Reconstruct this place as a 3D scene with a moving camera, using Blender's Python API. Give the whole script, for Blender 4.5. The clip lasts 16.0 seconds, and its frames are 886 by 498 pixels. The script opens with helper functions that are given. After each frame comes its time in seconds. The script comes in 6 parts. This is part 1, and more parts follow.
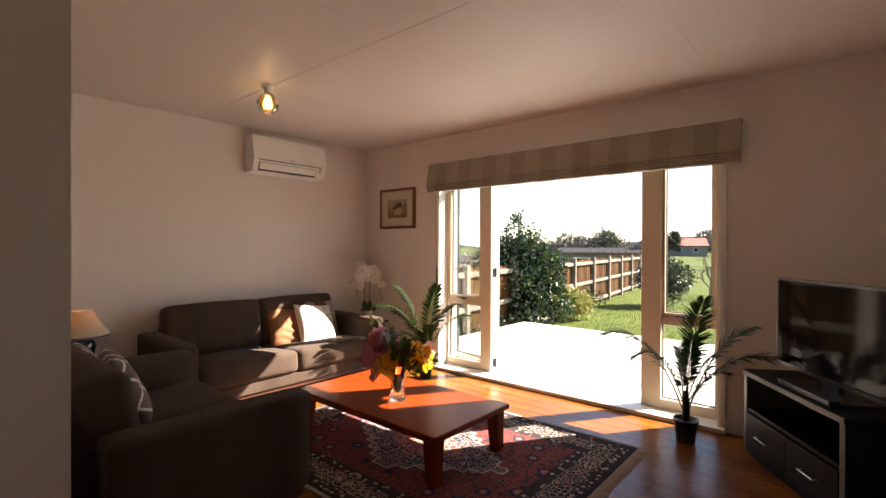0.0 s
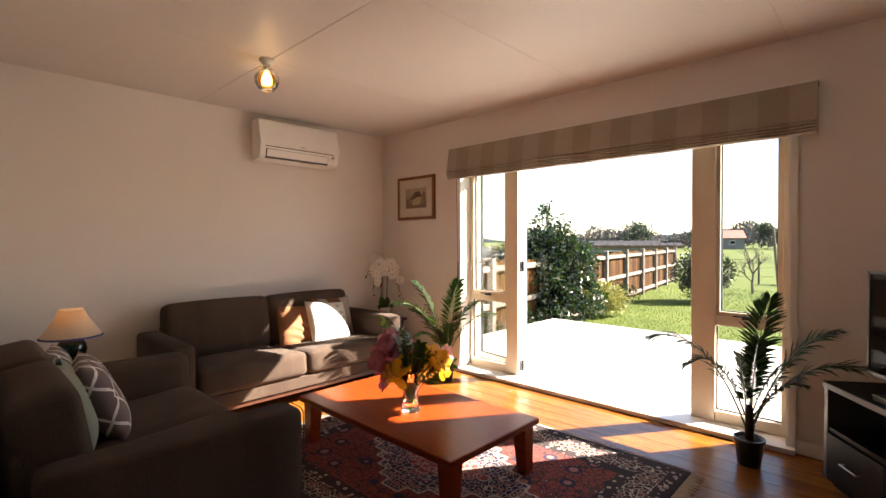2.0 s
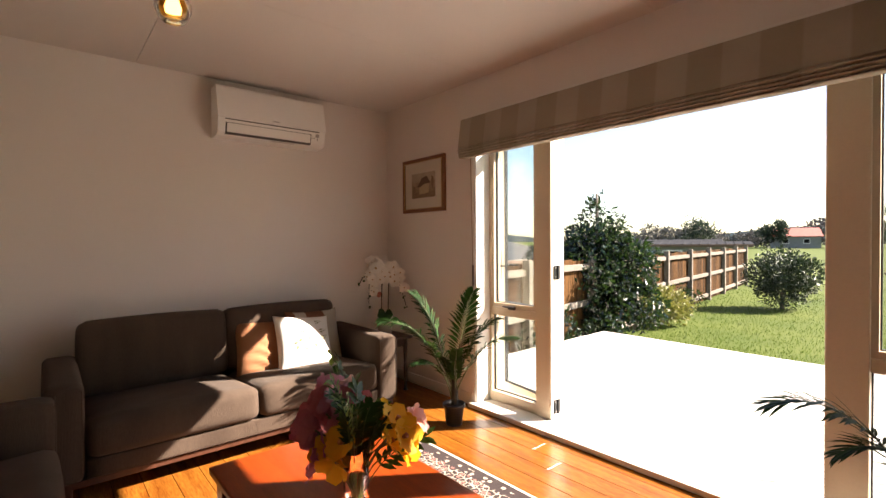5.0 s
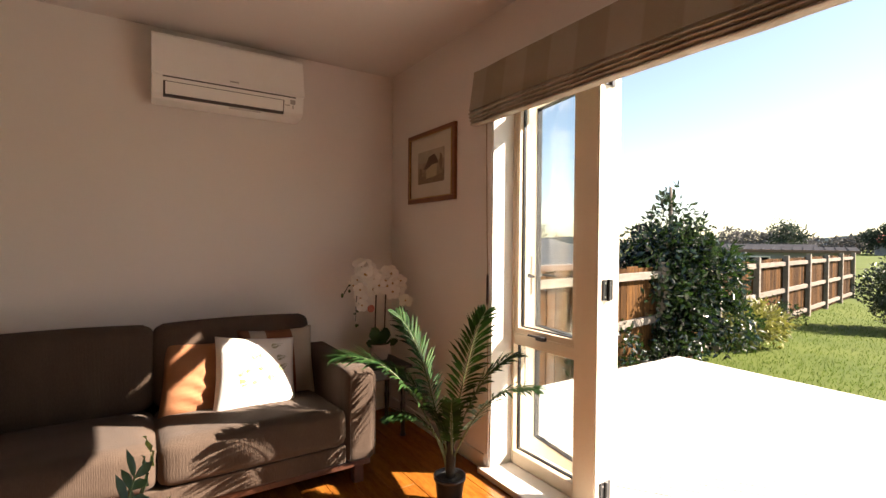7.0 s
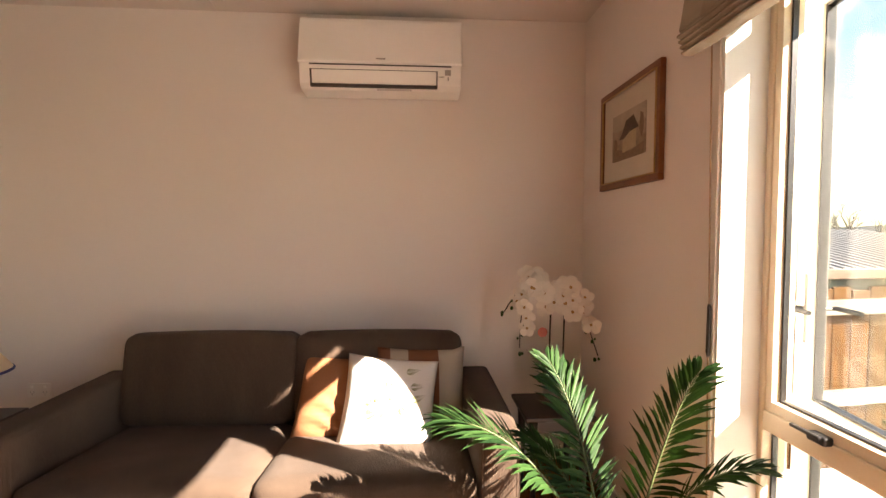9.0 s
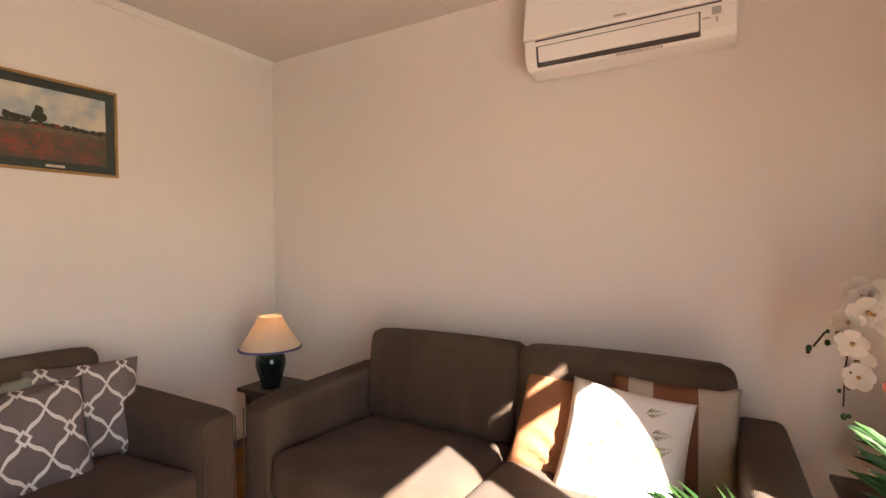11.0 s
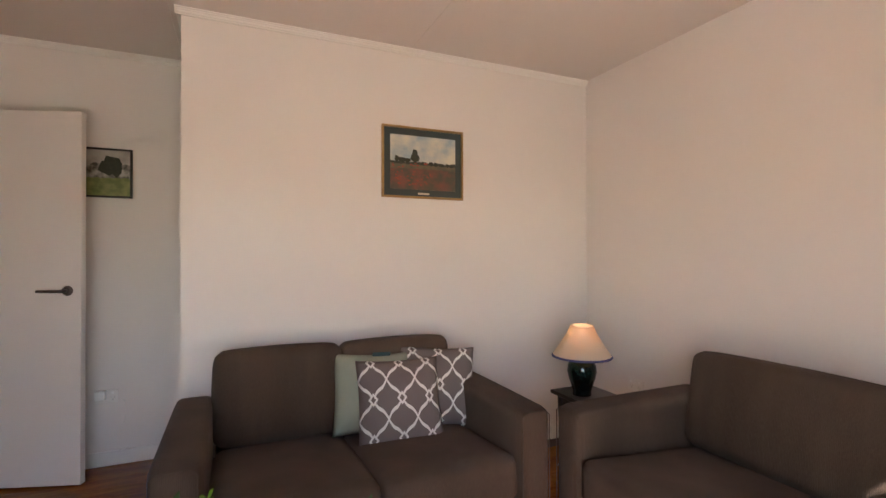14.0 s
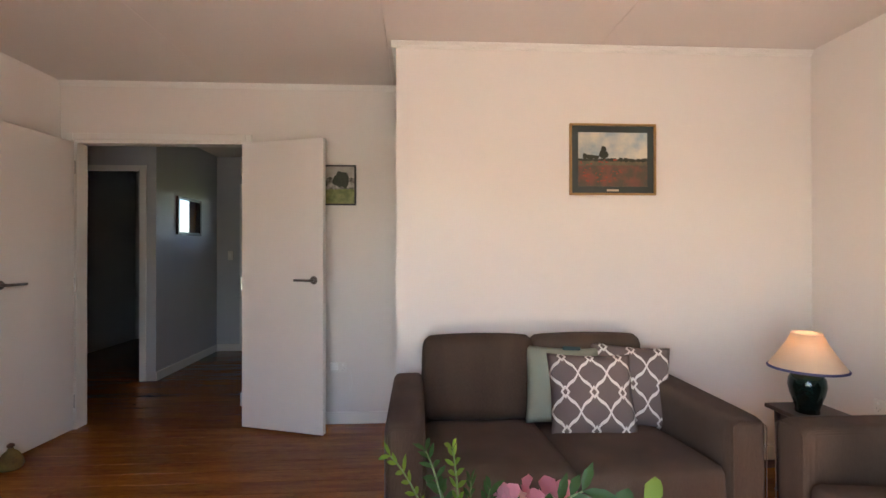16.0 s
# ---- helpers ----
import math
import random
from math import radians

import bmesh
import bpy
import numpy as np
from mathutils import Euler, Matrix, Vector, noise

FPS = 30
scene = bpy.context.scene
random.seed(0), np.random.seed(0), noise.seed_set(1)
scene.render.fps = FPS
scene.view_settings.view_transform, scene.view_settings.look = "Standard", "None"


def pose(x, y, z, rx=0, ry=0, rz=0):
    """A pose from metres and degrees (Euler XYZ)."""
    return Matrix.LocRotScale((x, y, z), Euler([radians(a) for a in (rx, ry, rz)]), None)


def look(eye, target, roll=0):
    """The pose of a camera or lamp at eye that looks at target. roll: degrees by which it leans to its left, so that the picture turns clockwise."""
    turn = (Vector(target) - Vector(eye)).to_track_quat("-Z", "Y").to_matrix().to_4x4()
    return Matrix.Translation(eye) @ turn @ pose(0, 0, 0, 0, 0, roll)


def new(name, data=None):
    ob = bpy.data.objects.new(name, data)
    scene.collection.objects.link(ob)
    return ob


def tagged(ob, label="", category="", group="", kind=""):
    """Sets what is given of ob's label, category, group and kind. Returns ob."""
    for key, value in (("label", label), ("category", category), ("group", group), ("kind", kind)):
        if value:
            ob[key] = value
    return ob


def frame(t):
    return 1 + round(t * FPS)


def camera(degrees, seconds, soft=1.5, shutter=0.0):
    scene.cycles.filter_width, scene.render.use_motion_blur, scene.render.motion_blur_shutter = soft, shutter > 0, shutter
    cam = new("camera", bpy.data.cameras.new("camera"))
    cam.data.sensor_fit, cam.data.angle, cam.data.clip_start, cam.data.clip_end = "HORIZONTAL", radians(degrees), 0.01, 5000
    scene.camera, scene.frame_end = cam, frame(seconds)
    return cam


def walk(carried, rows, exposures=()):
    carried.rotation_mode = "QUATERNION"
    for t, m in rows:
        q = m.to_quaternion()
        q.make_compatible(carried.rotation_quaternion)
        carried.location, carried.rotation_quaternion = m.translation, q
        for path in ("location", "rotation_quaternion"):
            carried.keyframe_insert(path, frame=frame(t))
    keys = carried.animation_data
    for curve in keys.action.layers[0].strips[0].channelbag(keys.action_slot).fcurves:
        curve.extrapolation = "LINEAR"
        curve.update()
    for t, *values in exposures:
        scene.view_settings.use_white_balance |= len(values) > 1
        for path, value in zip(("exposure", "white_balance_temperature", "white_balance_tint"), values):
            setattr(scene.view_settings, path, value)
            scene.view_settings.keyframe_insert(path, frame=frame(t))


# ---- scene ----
cam = camera(86.7, 16.0)
PATH = [
    (0, (0.369, 0.31, 1.26), (-0.928, 1.832, 1.252), 0.2),
    (0.5, (0.341, 0.345, 1.248), (-0.995, 1.833, 1.24), 0.2),
    (1, (0.28, 0.464, 1.249), (-1.076, 1.934, 1.228), -0.1),
    (1.5, (0.209, 0.566, 1.254), (-1.154, 2.028, 1.218), -0.3),
    (2, (0.154, 0.633, 1.236), (-1.228, 2.079, 1.204), -0.2),
    (2.5, (0.086, 0.709, 1.238), (-1.307, 2.144, 1.198), -0.2),
    (3, (0.009, 0.816, 1.245), (-1.397, 2.237, 1.197), -0.3),
    (3.5, (-0.068, 0.957, 1.26), (-1.487, 2.365, 1.205), -0.3),
    (4, (-0.155, 1.131, 1.245), (-1.592, 2.521, 1.196), -0.3),
    (4.2, (-0.196, 1.204, 1.239), (-1.641, 2.586, 1.195), -0.4),
    (6.3, (-0.701, 2.185, 1.205), (-2.349, 3.317, 1.178), 0.5),
    (6.5, (-0.766, 2.245, 1.204), (-2.418, 3.373, 1.178), 0.6),
    (7, (-0.913, 2.456, 1.216), (-2.594, 3.539, 1.185), 0.5),
    (7.5, (-1.055, 2.632, 1.238), (-2.852, 3.507, 1.193), 0.6),
    (8, (-1.218, 2.779, 1.246), (-3.11, 3.422, 1.182), 0.6),
    (8.5, (-1.335, 2.933, 1.259), (-3.286, 3.366, 1.182), 0.4),
    (9, (-1.463, 3.078, 1.271), (-3.458, 3.196, 1.193), 0.3),
    (9.5, (-1.602, 3.144, 1.251), (-3.59, 2.939, 1.179), 0.2),
    (9.7, (-1.655, 3.148, 1.262), (-3.63, 2.841, 1.189), -0.1),
    (12, (-1.847, 3.264, 1.22), (-3.285, 1.874, 1.206), -0.2),
    (12.5, (-1.843, 3.255, 1.22), (-3.146, 1.738, 1.221), -0.3),
    (13, (-1.817, 3.245, 1.243), (-2.98, 1.618, 1.239), -0.0),
    (13.5, (-1.824, 3.243, 1.238), (-2.821, 1.509, 1.242), -0.1),
    (14, (-1.8, 3.242, 1.227), (-2.606, 1.412, 1.242), -0.1),
    (14.5, (-1.765, 3.267, 1.225), (-2.409, 1.373, 1.242), -0.2),
    (15, (-1.745, 3.302, 1.213), (-2.19, 1.352, 1.237), -0.1),
    (15.5, (-1.721, 3.323, 1.21), (-1.997, 1.343, 1.232), -0.1),
    (16, (-1.676, 3.339, 1.215), (-1.784, 1.342, 1.228), -0.1),
]
EXPOSURES = [(0.0, 2.81, 6900, 18), (2.5, 3.15, 6900, 17), (4.0, 2.72, 6900, 17), (6.5, 2.58, 7100, 18), (8.0, 2.48, 7150, 18), (8.8, 3.15, 7350, 19), (9.5, 3.42, 7400, 20), (12.0, 3.74, 6390, 15), (14.0, 3.68, 6190, 15), (16.0, 4.08, 6040, 14)]
walk(cam, [(t, look(eye, target, roll)) for t, eye, target, roll in PATH], EXPOSURES)

# ---------------------------------------------------------------- light
SUN_DIR = Vector((0.68, 1.0, 0.87)).normalized()
SUN_EL = math.asin(SUN_DIR.z)
SUN_AZ = math.atan2(SUN_DIR.x, SUN_DIR.y)
world = bpy.data.worlds.new("sky")
scene.world = world
world.use_nodes = True
wn = world.node_tree
sky = wn.nodes.new("ShaderNodeTexSky")
sky.sky_type = "NISHITA"
sky.sun_disc = False
sky.sun_elevation = SUN_EL
sky.sun_rotation = SUN_AZ
sky.air_density, sky.dust_density, sky.ozone_density = 1.0, 0.35, 0.9
wn.nodes["Background"].inputs["Strength"].default_value = 0.05
wn.links.new(sky.outputs[0], wn.nodes["Background"].inputs[0])
sun = new("sun", bpy.data.lights.new("sun", "SUN"))
sun.data.energy, sun.data.angle, sun.data.color = 5.0, radians(0.53), (1.0, 0.93, 0.82)
sun.matrix_world = look(SUN_DIR * 30, (0, 0, 0))


def lamp_point(name, place, power, colour, size):
    ob = new(name, bpy.data.lights.new(name, "POINT"))
    ob.data.energy, ob.data.color, ob.data.shadow_soft_size = power, colour, size
    ob.location = place
    return ob


# ---------------------------------------------------------------- materials
def rgb(c):
    return (*c, 1.0)


def material(name, low, high, rough=0.6, scale=8.0, fine=90.0, bump=0.15, metal=0.0, stretch=(1, 1, 1), spec=0.5,
             vary=0.0, sheen=0.0, coat=0.0, fine_mix=0.35, local=True):
    """A surface whose colour wanders between low and high at two scales, with fine relief."""
    m = bpy.data.materials.new(name)
    m.use_nodes = True
    t = m.node_tree
    b = t.nodes["Principled BSDF"]
    tc = t.nodes.new("ShaderNodeTexCoord")
    mp = t.nodes.new("ShaderNodeMapping")
    mp.inputs["Scale"].default_value = stretch
    t.links.new(tc.outputs["Object"], mp.inputs[0])
    n1, n2 = t.nodes.new("ShaderNodeTexNoise"), t.nodes.new("ShaderNodeTexNoise")
    n1.inputs["Scale"].default_value, n2.inputs["Scale"].default_value = scale, fine
    n1.inputs["Detail"].default_value, n2.inputs["Detail"].default_value = 4, 3
    for n in (n1, n2):
        t.links.new(mp.outputs[0], n.inputs["Vector"])
    mix = t.nodes.new("ShaderNodeMix")
    mix.inputs[0].default_value = fine_mix
    t.links.new(n1.outputs[0], mix.inputs[2])
    t.links.new(n2.outputs[0], mix.inputs[3])
    ramp = t.nodes.new("ShaderNodeValToRGB")
    ramp.color_ramp.elements[0].position, ramp.color_ramp.elements[1].position = 0.3, 0.7
    ramp.color_ramp.elements[0].color, ramp.color_ramp.elements[1].color = rgb(low), rgb(high)
    t.links.new(mix.outputs[0], ramp.inputs[0])
    colour = ramp.outputs[0]
    if vary:
        oi = t.nodes.new("ShaderNodeObjectInfo")
        hs = t.nodes.new("ShaderNodeHueSaturation")
        mr = t.nodes.new("ShaderNodeMapRange")
        mr.inputs[3].default_value, mr.inputs[4].default_value = 1 - vary, 1 + vary
        t.links.new(oi.outputs["Random"], mr.inputs[0])
        t.links.new(mr.outputs[0], hs.inputs["Value"])
        t.links.new(colour, hs.inputs["Color"])
        colour = hs.outputs[0]
        add = t.nodes.new("ShaderNodeVectorMath")
        t.links.new(tc.outputs["Object"], add.inputs[0])
        mul = t.nodes.new("ShaderNodeMath")
        mul.operation = "MULTIPLY"
        mul.inputs[1].default_value = 37.0
        t.links.new(oi.outputs["Random"], mul.inputs[0])
        t.links.new(mul.outputs[0], add.inputs[1])
        t.links.new(add.outputs[0], mp.inputs[0])
    t.links.new(colour, b.inputs["Base Color"])
    b.inputs["Roughness"].default_value, b.inputs["Metallic"].default_value = rough, metal
    b.inputs["Specular IOR Level"].default_value = spec
    b.inputs["Sheen Weight"].default_value = sheen
    b.inputs["Coat Weight"].default_value = coat
    b.inputs["Coat Roughness"].default_value = 0.12
    if bump:
        bp = t.nodes.new("ShaderNodeBump")
        bp.inputs["Strength"].default_value, bp.inputs["Distance"].default_value = bump, 0.004
        t.links.new(n2.outputs[0], bp.inputs["Height"])
        t.links.new(bp.outputs[0], b.inputs["Normal"])
    return m


def glass_material(name, tint=(1, 1, 1), rough=0.0, ior=1.45, clear=True):
    m = bpy.data.materials.new(name)
    m.use_nodes = True
    t = m.node_tree
    b = t.nodes["Principled BSDF"]
    b.inputs["Base Color"].default_value = rgb(tint)
    b.inputs["Roughness"].default_value = rough
    b.inputs["IOR"].default_value = ior
    b.inputs["Transmission Weight"].default_value = 1.0
    return m


def pane_material(name):
    """Thin window glass: a clear sheet with a weak mirror."""
    m = bpy.data.materials.new(name)
    m.use_nodes = True
    t = m.node_tree
    t.nodes.remove(t.nodes["Principled BSDF"])
    clear, gloss, mix = t.nodes.new("ShaderNodeBsdfTransparent"), t.nodes.new("ShaderNodeBsdfGlossy"), t.nodes.new("ShaderNodeMixShader")
    clear.inputs[0].default_value = (0.93, 0.95, 0.94, 1)
    gloss.inputs["Roughness"].default_value = 0.0
    lw, pw, ml = t.nodes.new("ShaderNodeLayerWeight"), t.nodes.new("ShaderNodeMath"), t.nodes.new("ShaderNodeMath")
    lw.inputs[0].default_value = 0.5
    pw.operation, ml.operation = "POWER", "MULTIPLY_ADD"
    pw.inputs[1].default_value = 4.0
    ml.inputs[1].default_value, ml.inputs[2].default_value = 0.5, 0.03
    t.links.new(lw.outputs["Facing"], pw.inputs[0])
    t.links.new(pw.outputs[0], ml.inputs[0])
    t.links.new(ml.outputs[0], mix.inputs[0])
    t.links.new(clear.outputs[0], mix.inputs[1])
    t.links.new(gloss.outputs[0], mix.inputs[2])
    t.links.new(mix.outputs[0], t.nodes["Material Output"].inputs[0])
    return m


def glow_material(name, colour, strength):
    m = bpy.data.materials.new(name)
    m.use_nodes = True
    b = m.node_tree.nodes["Principled BSDF"]
    b.inputs["Base Color"].default_value = rgb(colour)
    b.inputs["Emission Color"].default_value = rgb(colour)
    b.inputs["Emission Strength"].default_value = strength
    return m


M_WALL = material("wall_paint", (0.728, 0.676, 0.630), (0.758, 0.706, 0.660), 0.38, 1.3, 260, 0.05, spec=0.35)
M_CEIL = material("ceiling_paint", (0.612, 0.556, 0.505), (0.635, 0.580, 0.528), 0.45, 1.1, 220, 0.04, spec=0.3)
M_GROOVE = material("joint_shadow_gap", (0.44, 0.39, 0.34), (0.50, 0.45, 0.39), 0.9, 5, 60, 0)
M_TRIM = material("white_trim_paint", (0.74, 0.71, 0.66), (0.78, 0.75, 0.70), 0.32, 2.0, 120, 0.03)
M_DOOR = material("door_paint", (0.70, 0.66, 0.62), (0.74, 0.70, 0.66), 0.4, 2.0, 160, 0.04)
# Cream frame paint with the floor's warm bounce light tinted into it.
M_FRAME = material("bounce_tinted_cream_frame", (0.64, 0.53, 0.38), (0.70, 0.59, 0.44), 0.35, 3.0, 120, 0.03)
M_FRAME_OUT = material("exterior_door_paint", (0.74, 0.68, 0.57), (0.79, 0.73, 0.62), 0.35, 3.0, 120, 0.03)
M_FLOOR = material("varnished_pine", (0.120, 0.029, 0.004), (0.300, 0.116, 0.017), 0.27, 3.0, 26, 0.05, stretch=(0.9, 9, 9), vary=0.12, coat=0.04, spec=0.22, fine_mix=0.5)
M_GAP = material("dark_floor_gap", (0.045, 0.02, 0.01), (0.07, 0.032, 0.015), 0.9, 6, 60, 0)
M_SOFA = material("brown_ribbed_fabric", (0.050, 0.0335, 0.024), (0.098, 0.069, 0.050), 0.95, 5, 420, 0.55, stretch=(1, 1, 0.12), spec=0.12, sheen=0.05)


def add_ribs(m, scale, depth):
    """Fine upright cords woven into a cloth."""
    t = m.node_tree
    b = t.nodes["Principled BSDF"]
    tc, wv, bp = t.nodes.new("ShaderNodeTexCoord"), t.nodes.new("ShaderNodeTexWave"), t.nodes.new("ShaderNodeBump")
    wv.inputs["Scale"].default_value, wv.inputs["Distortion"].default_value = scale, 0.4
    bp.inputs["Strength"].default_value, bp.inputs["Distance"].default_value = 0.8, depth
    t.links.new(tc.outputs["Object"], wv.inputs["Vector"])
    t.links.new(wv.outputs["Fac"], bp.inputs["Height"])
    t.links.new(b.inputs["Normal"].links[0].from_socket, bp.inputs["Normal"])
    t.links.new(bp.outputs[0], b.inputs["Normal"])


add_ribs(M_SOFA, 62, 0.0007)
M_SOFA_DK = material("dark_wood_foot", (0.05, 0.018, 0.010), (0.09, 0.032, 0.018), 0.4, 6, 60, 0.05, stretch=(8, 8, 1))
M_TABLE = material("cherry_table_wood", (0.150, 0.020, 0.0035), (0.27, 0.046, 0.007), 0.32, 3.2, 22, 0.05, stretch=(1, 10, 10), spec=0.16, fine_mix=0.5)
M_DARKWOOD = material("espresso_wood", (0.018, 0.009, 0.007), (0.034, 0.017, 0.012), 0.35, 5, 50, 0.05, stretch=(1, 8, 8))
M_BLACKWOOD = material("black_lacquer_board", (0.005, 0.0045, 0.0045), (0.009, 0.008, 0.008), 0.45, 5, 60, 0.02, spec=0.12)
M_GREYEDGE = material("grey_edge_band", (0.085, 0.075, 0.068), (0.11, 0.098, 0.088), 0.4, 5, 60, 0.02)
M_METAL = material("brushed_nickel", (0.46, 0.43, 0.40), (0.56, 0.53, 0.50), 0.28, 5, 200, 0.03, metal=1.0)
M_DARKMETAL = material("dark_bronze_metal", (0.13, 0.11, 0.10), (0.19, 0.165, 0.15), 0.35, 5, 200, 0.03, metal=1.0)
M_BLACK = material("black_plastic", (0.011, 0.011, 0.012), (0.019, 0.019, 0.02), 0.35, 8, 90, 0.05)
M_SCREEN = material("tv_screen_glass", (0.006, 0.006, 0.007), (0.008, 0.008, 0.009), 0.07, 3, 60, 0)
M_AC = material("white_appliance_plastic", (0.84, 0.82, 0.78), (0.87, 0.85, 0.81), 0.38, 2, 90, 0.02)
M_AC_DK = material("vent_dark_gap", (0.045, 0.040, 0.036), (0.07, 0.06, 0.055), 0.6, 6, 60, 0)
M_PRINT = material("pale_grey_print", (0.50, 0.47, 0.44), (0.56, 0.53, 0.49), 0.6, 8, 90, 0)
M_GREY = material("grey_print", (0.36, 0.33, 0.31), (0.42, 0.39, 0.36), 0.6, 8, 90, 0)
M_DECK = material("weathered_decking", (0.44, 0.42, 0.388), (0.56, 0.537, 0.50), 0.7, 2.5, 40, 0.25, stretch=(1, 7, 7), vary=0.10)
M_PANE = pane_material("window_pane")
M_GLASS = glass_material("clear_glass")


# ---------------------------------------------------------------- mesh helpers
def thing(name, label="", category="", group="", kind="", at=(0, 0, 0), turn=0.0):
    ob = new(name)
    ob.empty_display_size = 0.1
    ob.matrix_world = pose(*at, 0, 0, turn)
    return tagged(ob, label, category, group, kind)


def link_mesh(name, bm, mat, smooth=False):
    me = bpy.data.meshes.new(name)
    bm.normal_update()
    bm.to_mesh(me)
    bm.free()
    if mat:
        me.materials.append(mat)
    if smooth:
        me.polygons.foreach_set("use_smooth", [True] * len(me.polygons))
    return me


def part(name, bm, mat, parent=None, label="", smooth=False):
    ob = new(name, link_mesh(name, bm, mat, smooth))
    if parent is not None:
        ob.parent = parent
    if label:
        ob["label"] = label
    return ob


def solid(name, bm, mat, label="", category="", kind="", group="", smooth=False):
    return tagged(part(name, bm, mat, None, "", smooth), label, category, group, kind)


def box(x0, y0, z0, x1, y1, z1, bevel=0.0, seg=2, bm=None, m=None):
    own = bm is None
    bm = bm or bmesh.new()
    r = bmesh.ops.create_cube(bm, size=1.0)
    vs = r["verts"]
    for v in vs:
        v.co = Vector((x0 + (v.co.x + 0.5) * (x1 - x0), y0 + (v.co.y + 0.5) * (y1 - y0), z0 + (v.co.z + 0.5) * (z1 - z0)))
    if bevel:
        es = list({e for v in vs for e in v.link_edges})
        out = bmesh.ops.bevel(bm, geom=es, offset=bevel, segments=seg, profile=0.5, affect="EDGES", clamp_overlap=True)
        vs = list({v for f in out["faces"] for v in f.verts} | {v for v in vs if v.is_valid})
    if m is not None:
        bmesh.ops.transform(bm, matrix=m, verts=[v for v in vs if v.is_valid])
    return bm


def soft_box(x0, y0, z0, x1, y1, z1, r, puff=0.0, crown=0.0):
    """An upholstered block: rounded edges, and faces that swell a little."""
    bm = bmesh.new()
    n = 10
    bmesh.ops.create_cube(bm, size=2.0)
    bmesh.ops.subdivide_edges(bm, edges=bm.edges[:], cuts=n - 1, use_grid_fill=True)
    hx, hy, hz = (x1 - x0) / 2, (y1 - y0) / 2, (z1 - z0) / 2
    r = min(r, hx, hy, hz)
    for v in bm.verts:
        u = v.co.copy()
        # crowd the rows towards the edges so that the rounding is smooth
        u = Vector([math.copysign(abs(a) ** 0.55, a) for a in u])
        p = Vector((u.x * hx, u.y * hy, u.z * hz))
        q = Vector((max(-hx + r, min(hx - r, p.x)), max(-hy + r, min(hy - r, p.y)), max(-hz + r, min(hz - r, p.z))))
        d = p - q
        if d.length > 1e-6:
            p = q + d.normalized() * r
        k = Vector((1 - u.x ** 2, 1 - u.y ** 2, 1 - u.z ** 2))
        if puff:
            p.x += math.copysign(1, u.x) * puff * k.y * k.z * (abs(u.x) > 0.6)
            p.y += math.copysign(1, u.y) * puff * k.x * k.z * (abs(u.y) > 0.6)
            p.z += math.copysign(1, u.z) * puff * k.x * k.y * (abs(u.z) > 0.6)
        p.z += crown * (1 - u.x ** 2) * (u.z > 0)
        v.co = p + Vector(((x0 + x1) / 2, (y0 + y1) / 2, (z0 + z1) / 2))
    return bm


def tube(points, radii, sides=8, bm=None, cap=True):
    """A round rod along points; radii one number or one for each point."""
    bm = bm or bmesh.new()
    pts = [Vector(p) for p in points]
    if not isinstance(radii, (list, tuple)):
        radii = [radii] * len(pts)
    rings = []
    up = Vector((0.13, 0.21, 0.97))
    for i, p in enumerate(pts):
        d = (pts[min(i + 1, len(pts) - 1)] - pts[max(i - 1, 0)]).normalized()
        a = d.cross(up)
        if a.length < 0.05:
            a = d.cross(Vector((1, 0, 0)))
        a.normalize()
        b = d.cross(a).normalized()
        rings.append([bm.verts.new(p + (a * math.cos(6.28318 * k / sides) + b * math.sin(6.28318 * k / sides)) * radii[i]) for k in range(sides)])
    for r0, r1 in zip(rings, rings[1:]):
        for k in range(sides):
            bm.faces.new((r0[k], r0[(k + 1) % sides], r1[(k + 1) % sides], r1[k]))
    if cap:
        bm.faces.new(rings[0][::-1])
        bm.faces.new(rings[-1])
    return bm


def lathe(profile, sides=28, bm=None, cap=True, at=(0, 0, 0)):
    """A turned shape from (radius, height) pairs."""
    bm = bm or bmesh.new()
    o = Vector(at)
    rings = [[bm.verts.new(o + Vector((r * math.cos(6.283185 * k / sides), r * math.sin(6.283185 * k / sides), z))) for k in range(sides)] for r, z in profile]
    for r0, r1 in zip(rings, rings[1:]):
        for k in range(sides):
            bm.faces.new((r0[k], r0[(k + 1) % sides], r1[(k + 1) % sides], r1[k]))
    if cap:
        bm.faces.new(rings[0][::-1])
        bm.faces.new(rings[-1])
    return bm


def prism(poly, z0, z1, bm=None):
    """An upright block over a flat outline (anticlockwise)."""
    bm = bm or bmesh.new()
    lo, hi = [bm.verts.new((x, y, z0)) for x, y in poly], [bm.verts.new((x, y, z1)) for x, y in poly]
    bm.faces.new(lo[::-1])
    bm.faces.new(hi)
    for i in range(len(poly)):
        j = (i + 1) % len(poly)
        bm.faces.new((lo[i], lo[j], hi[j], hi[i]))
    return bm


# ---------------------------------------------------------------- the room
XW, XE, YN, YS, YB, H = -4.0, 0.78, 4.0, 0.69, -0.03, 2.40
XNIB = -1.557
WX0, WX1, WTOP = -2.84, -0.27, 2.10      # garden window opening
DX0, DX1, DTOP = -0.47, 0.69, 1.995      # double door opening


def wall(name, x0, y0, x1, y1, z0=-0.05, z1=H, mat=None, label="painted plaster wall"):
    return solid(name, box(x0, y0, z0, x1, y1, z1), mat or M_WALL, label, "wall", "structure")


def joined(*boxes):
    bm = bmesh.new()
    for b in boxes:
        box(*b, bm=bm)
    return bm


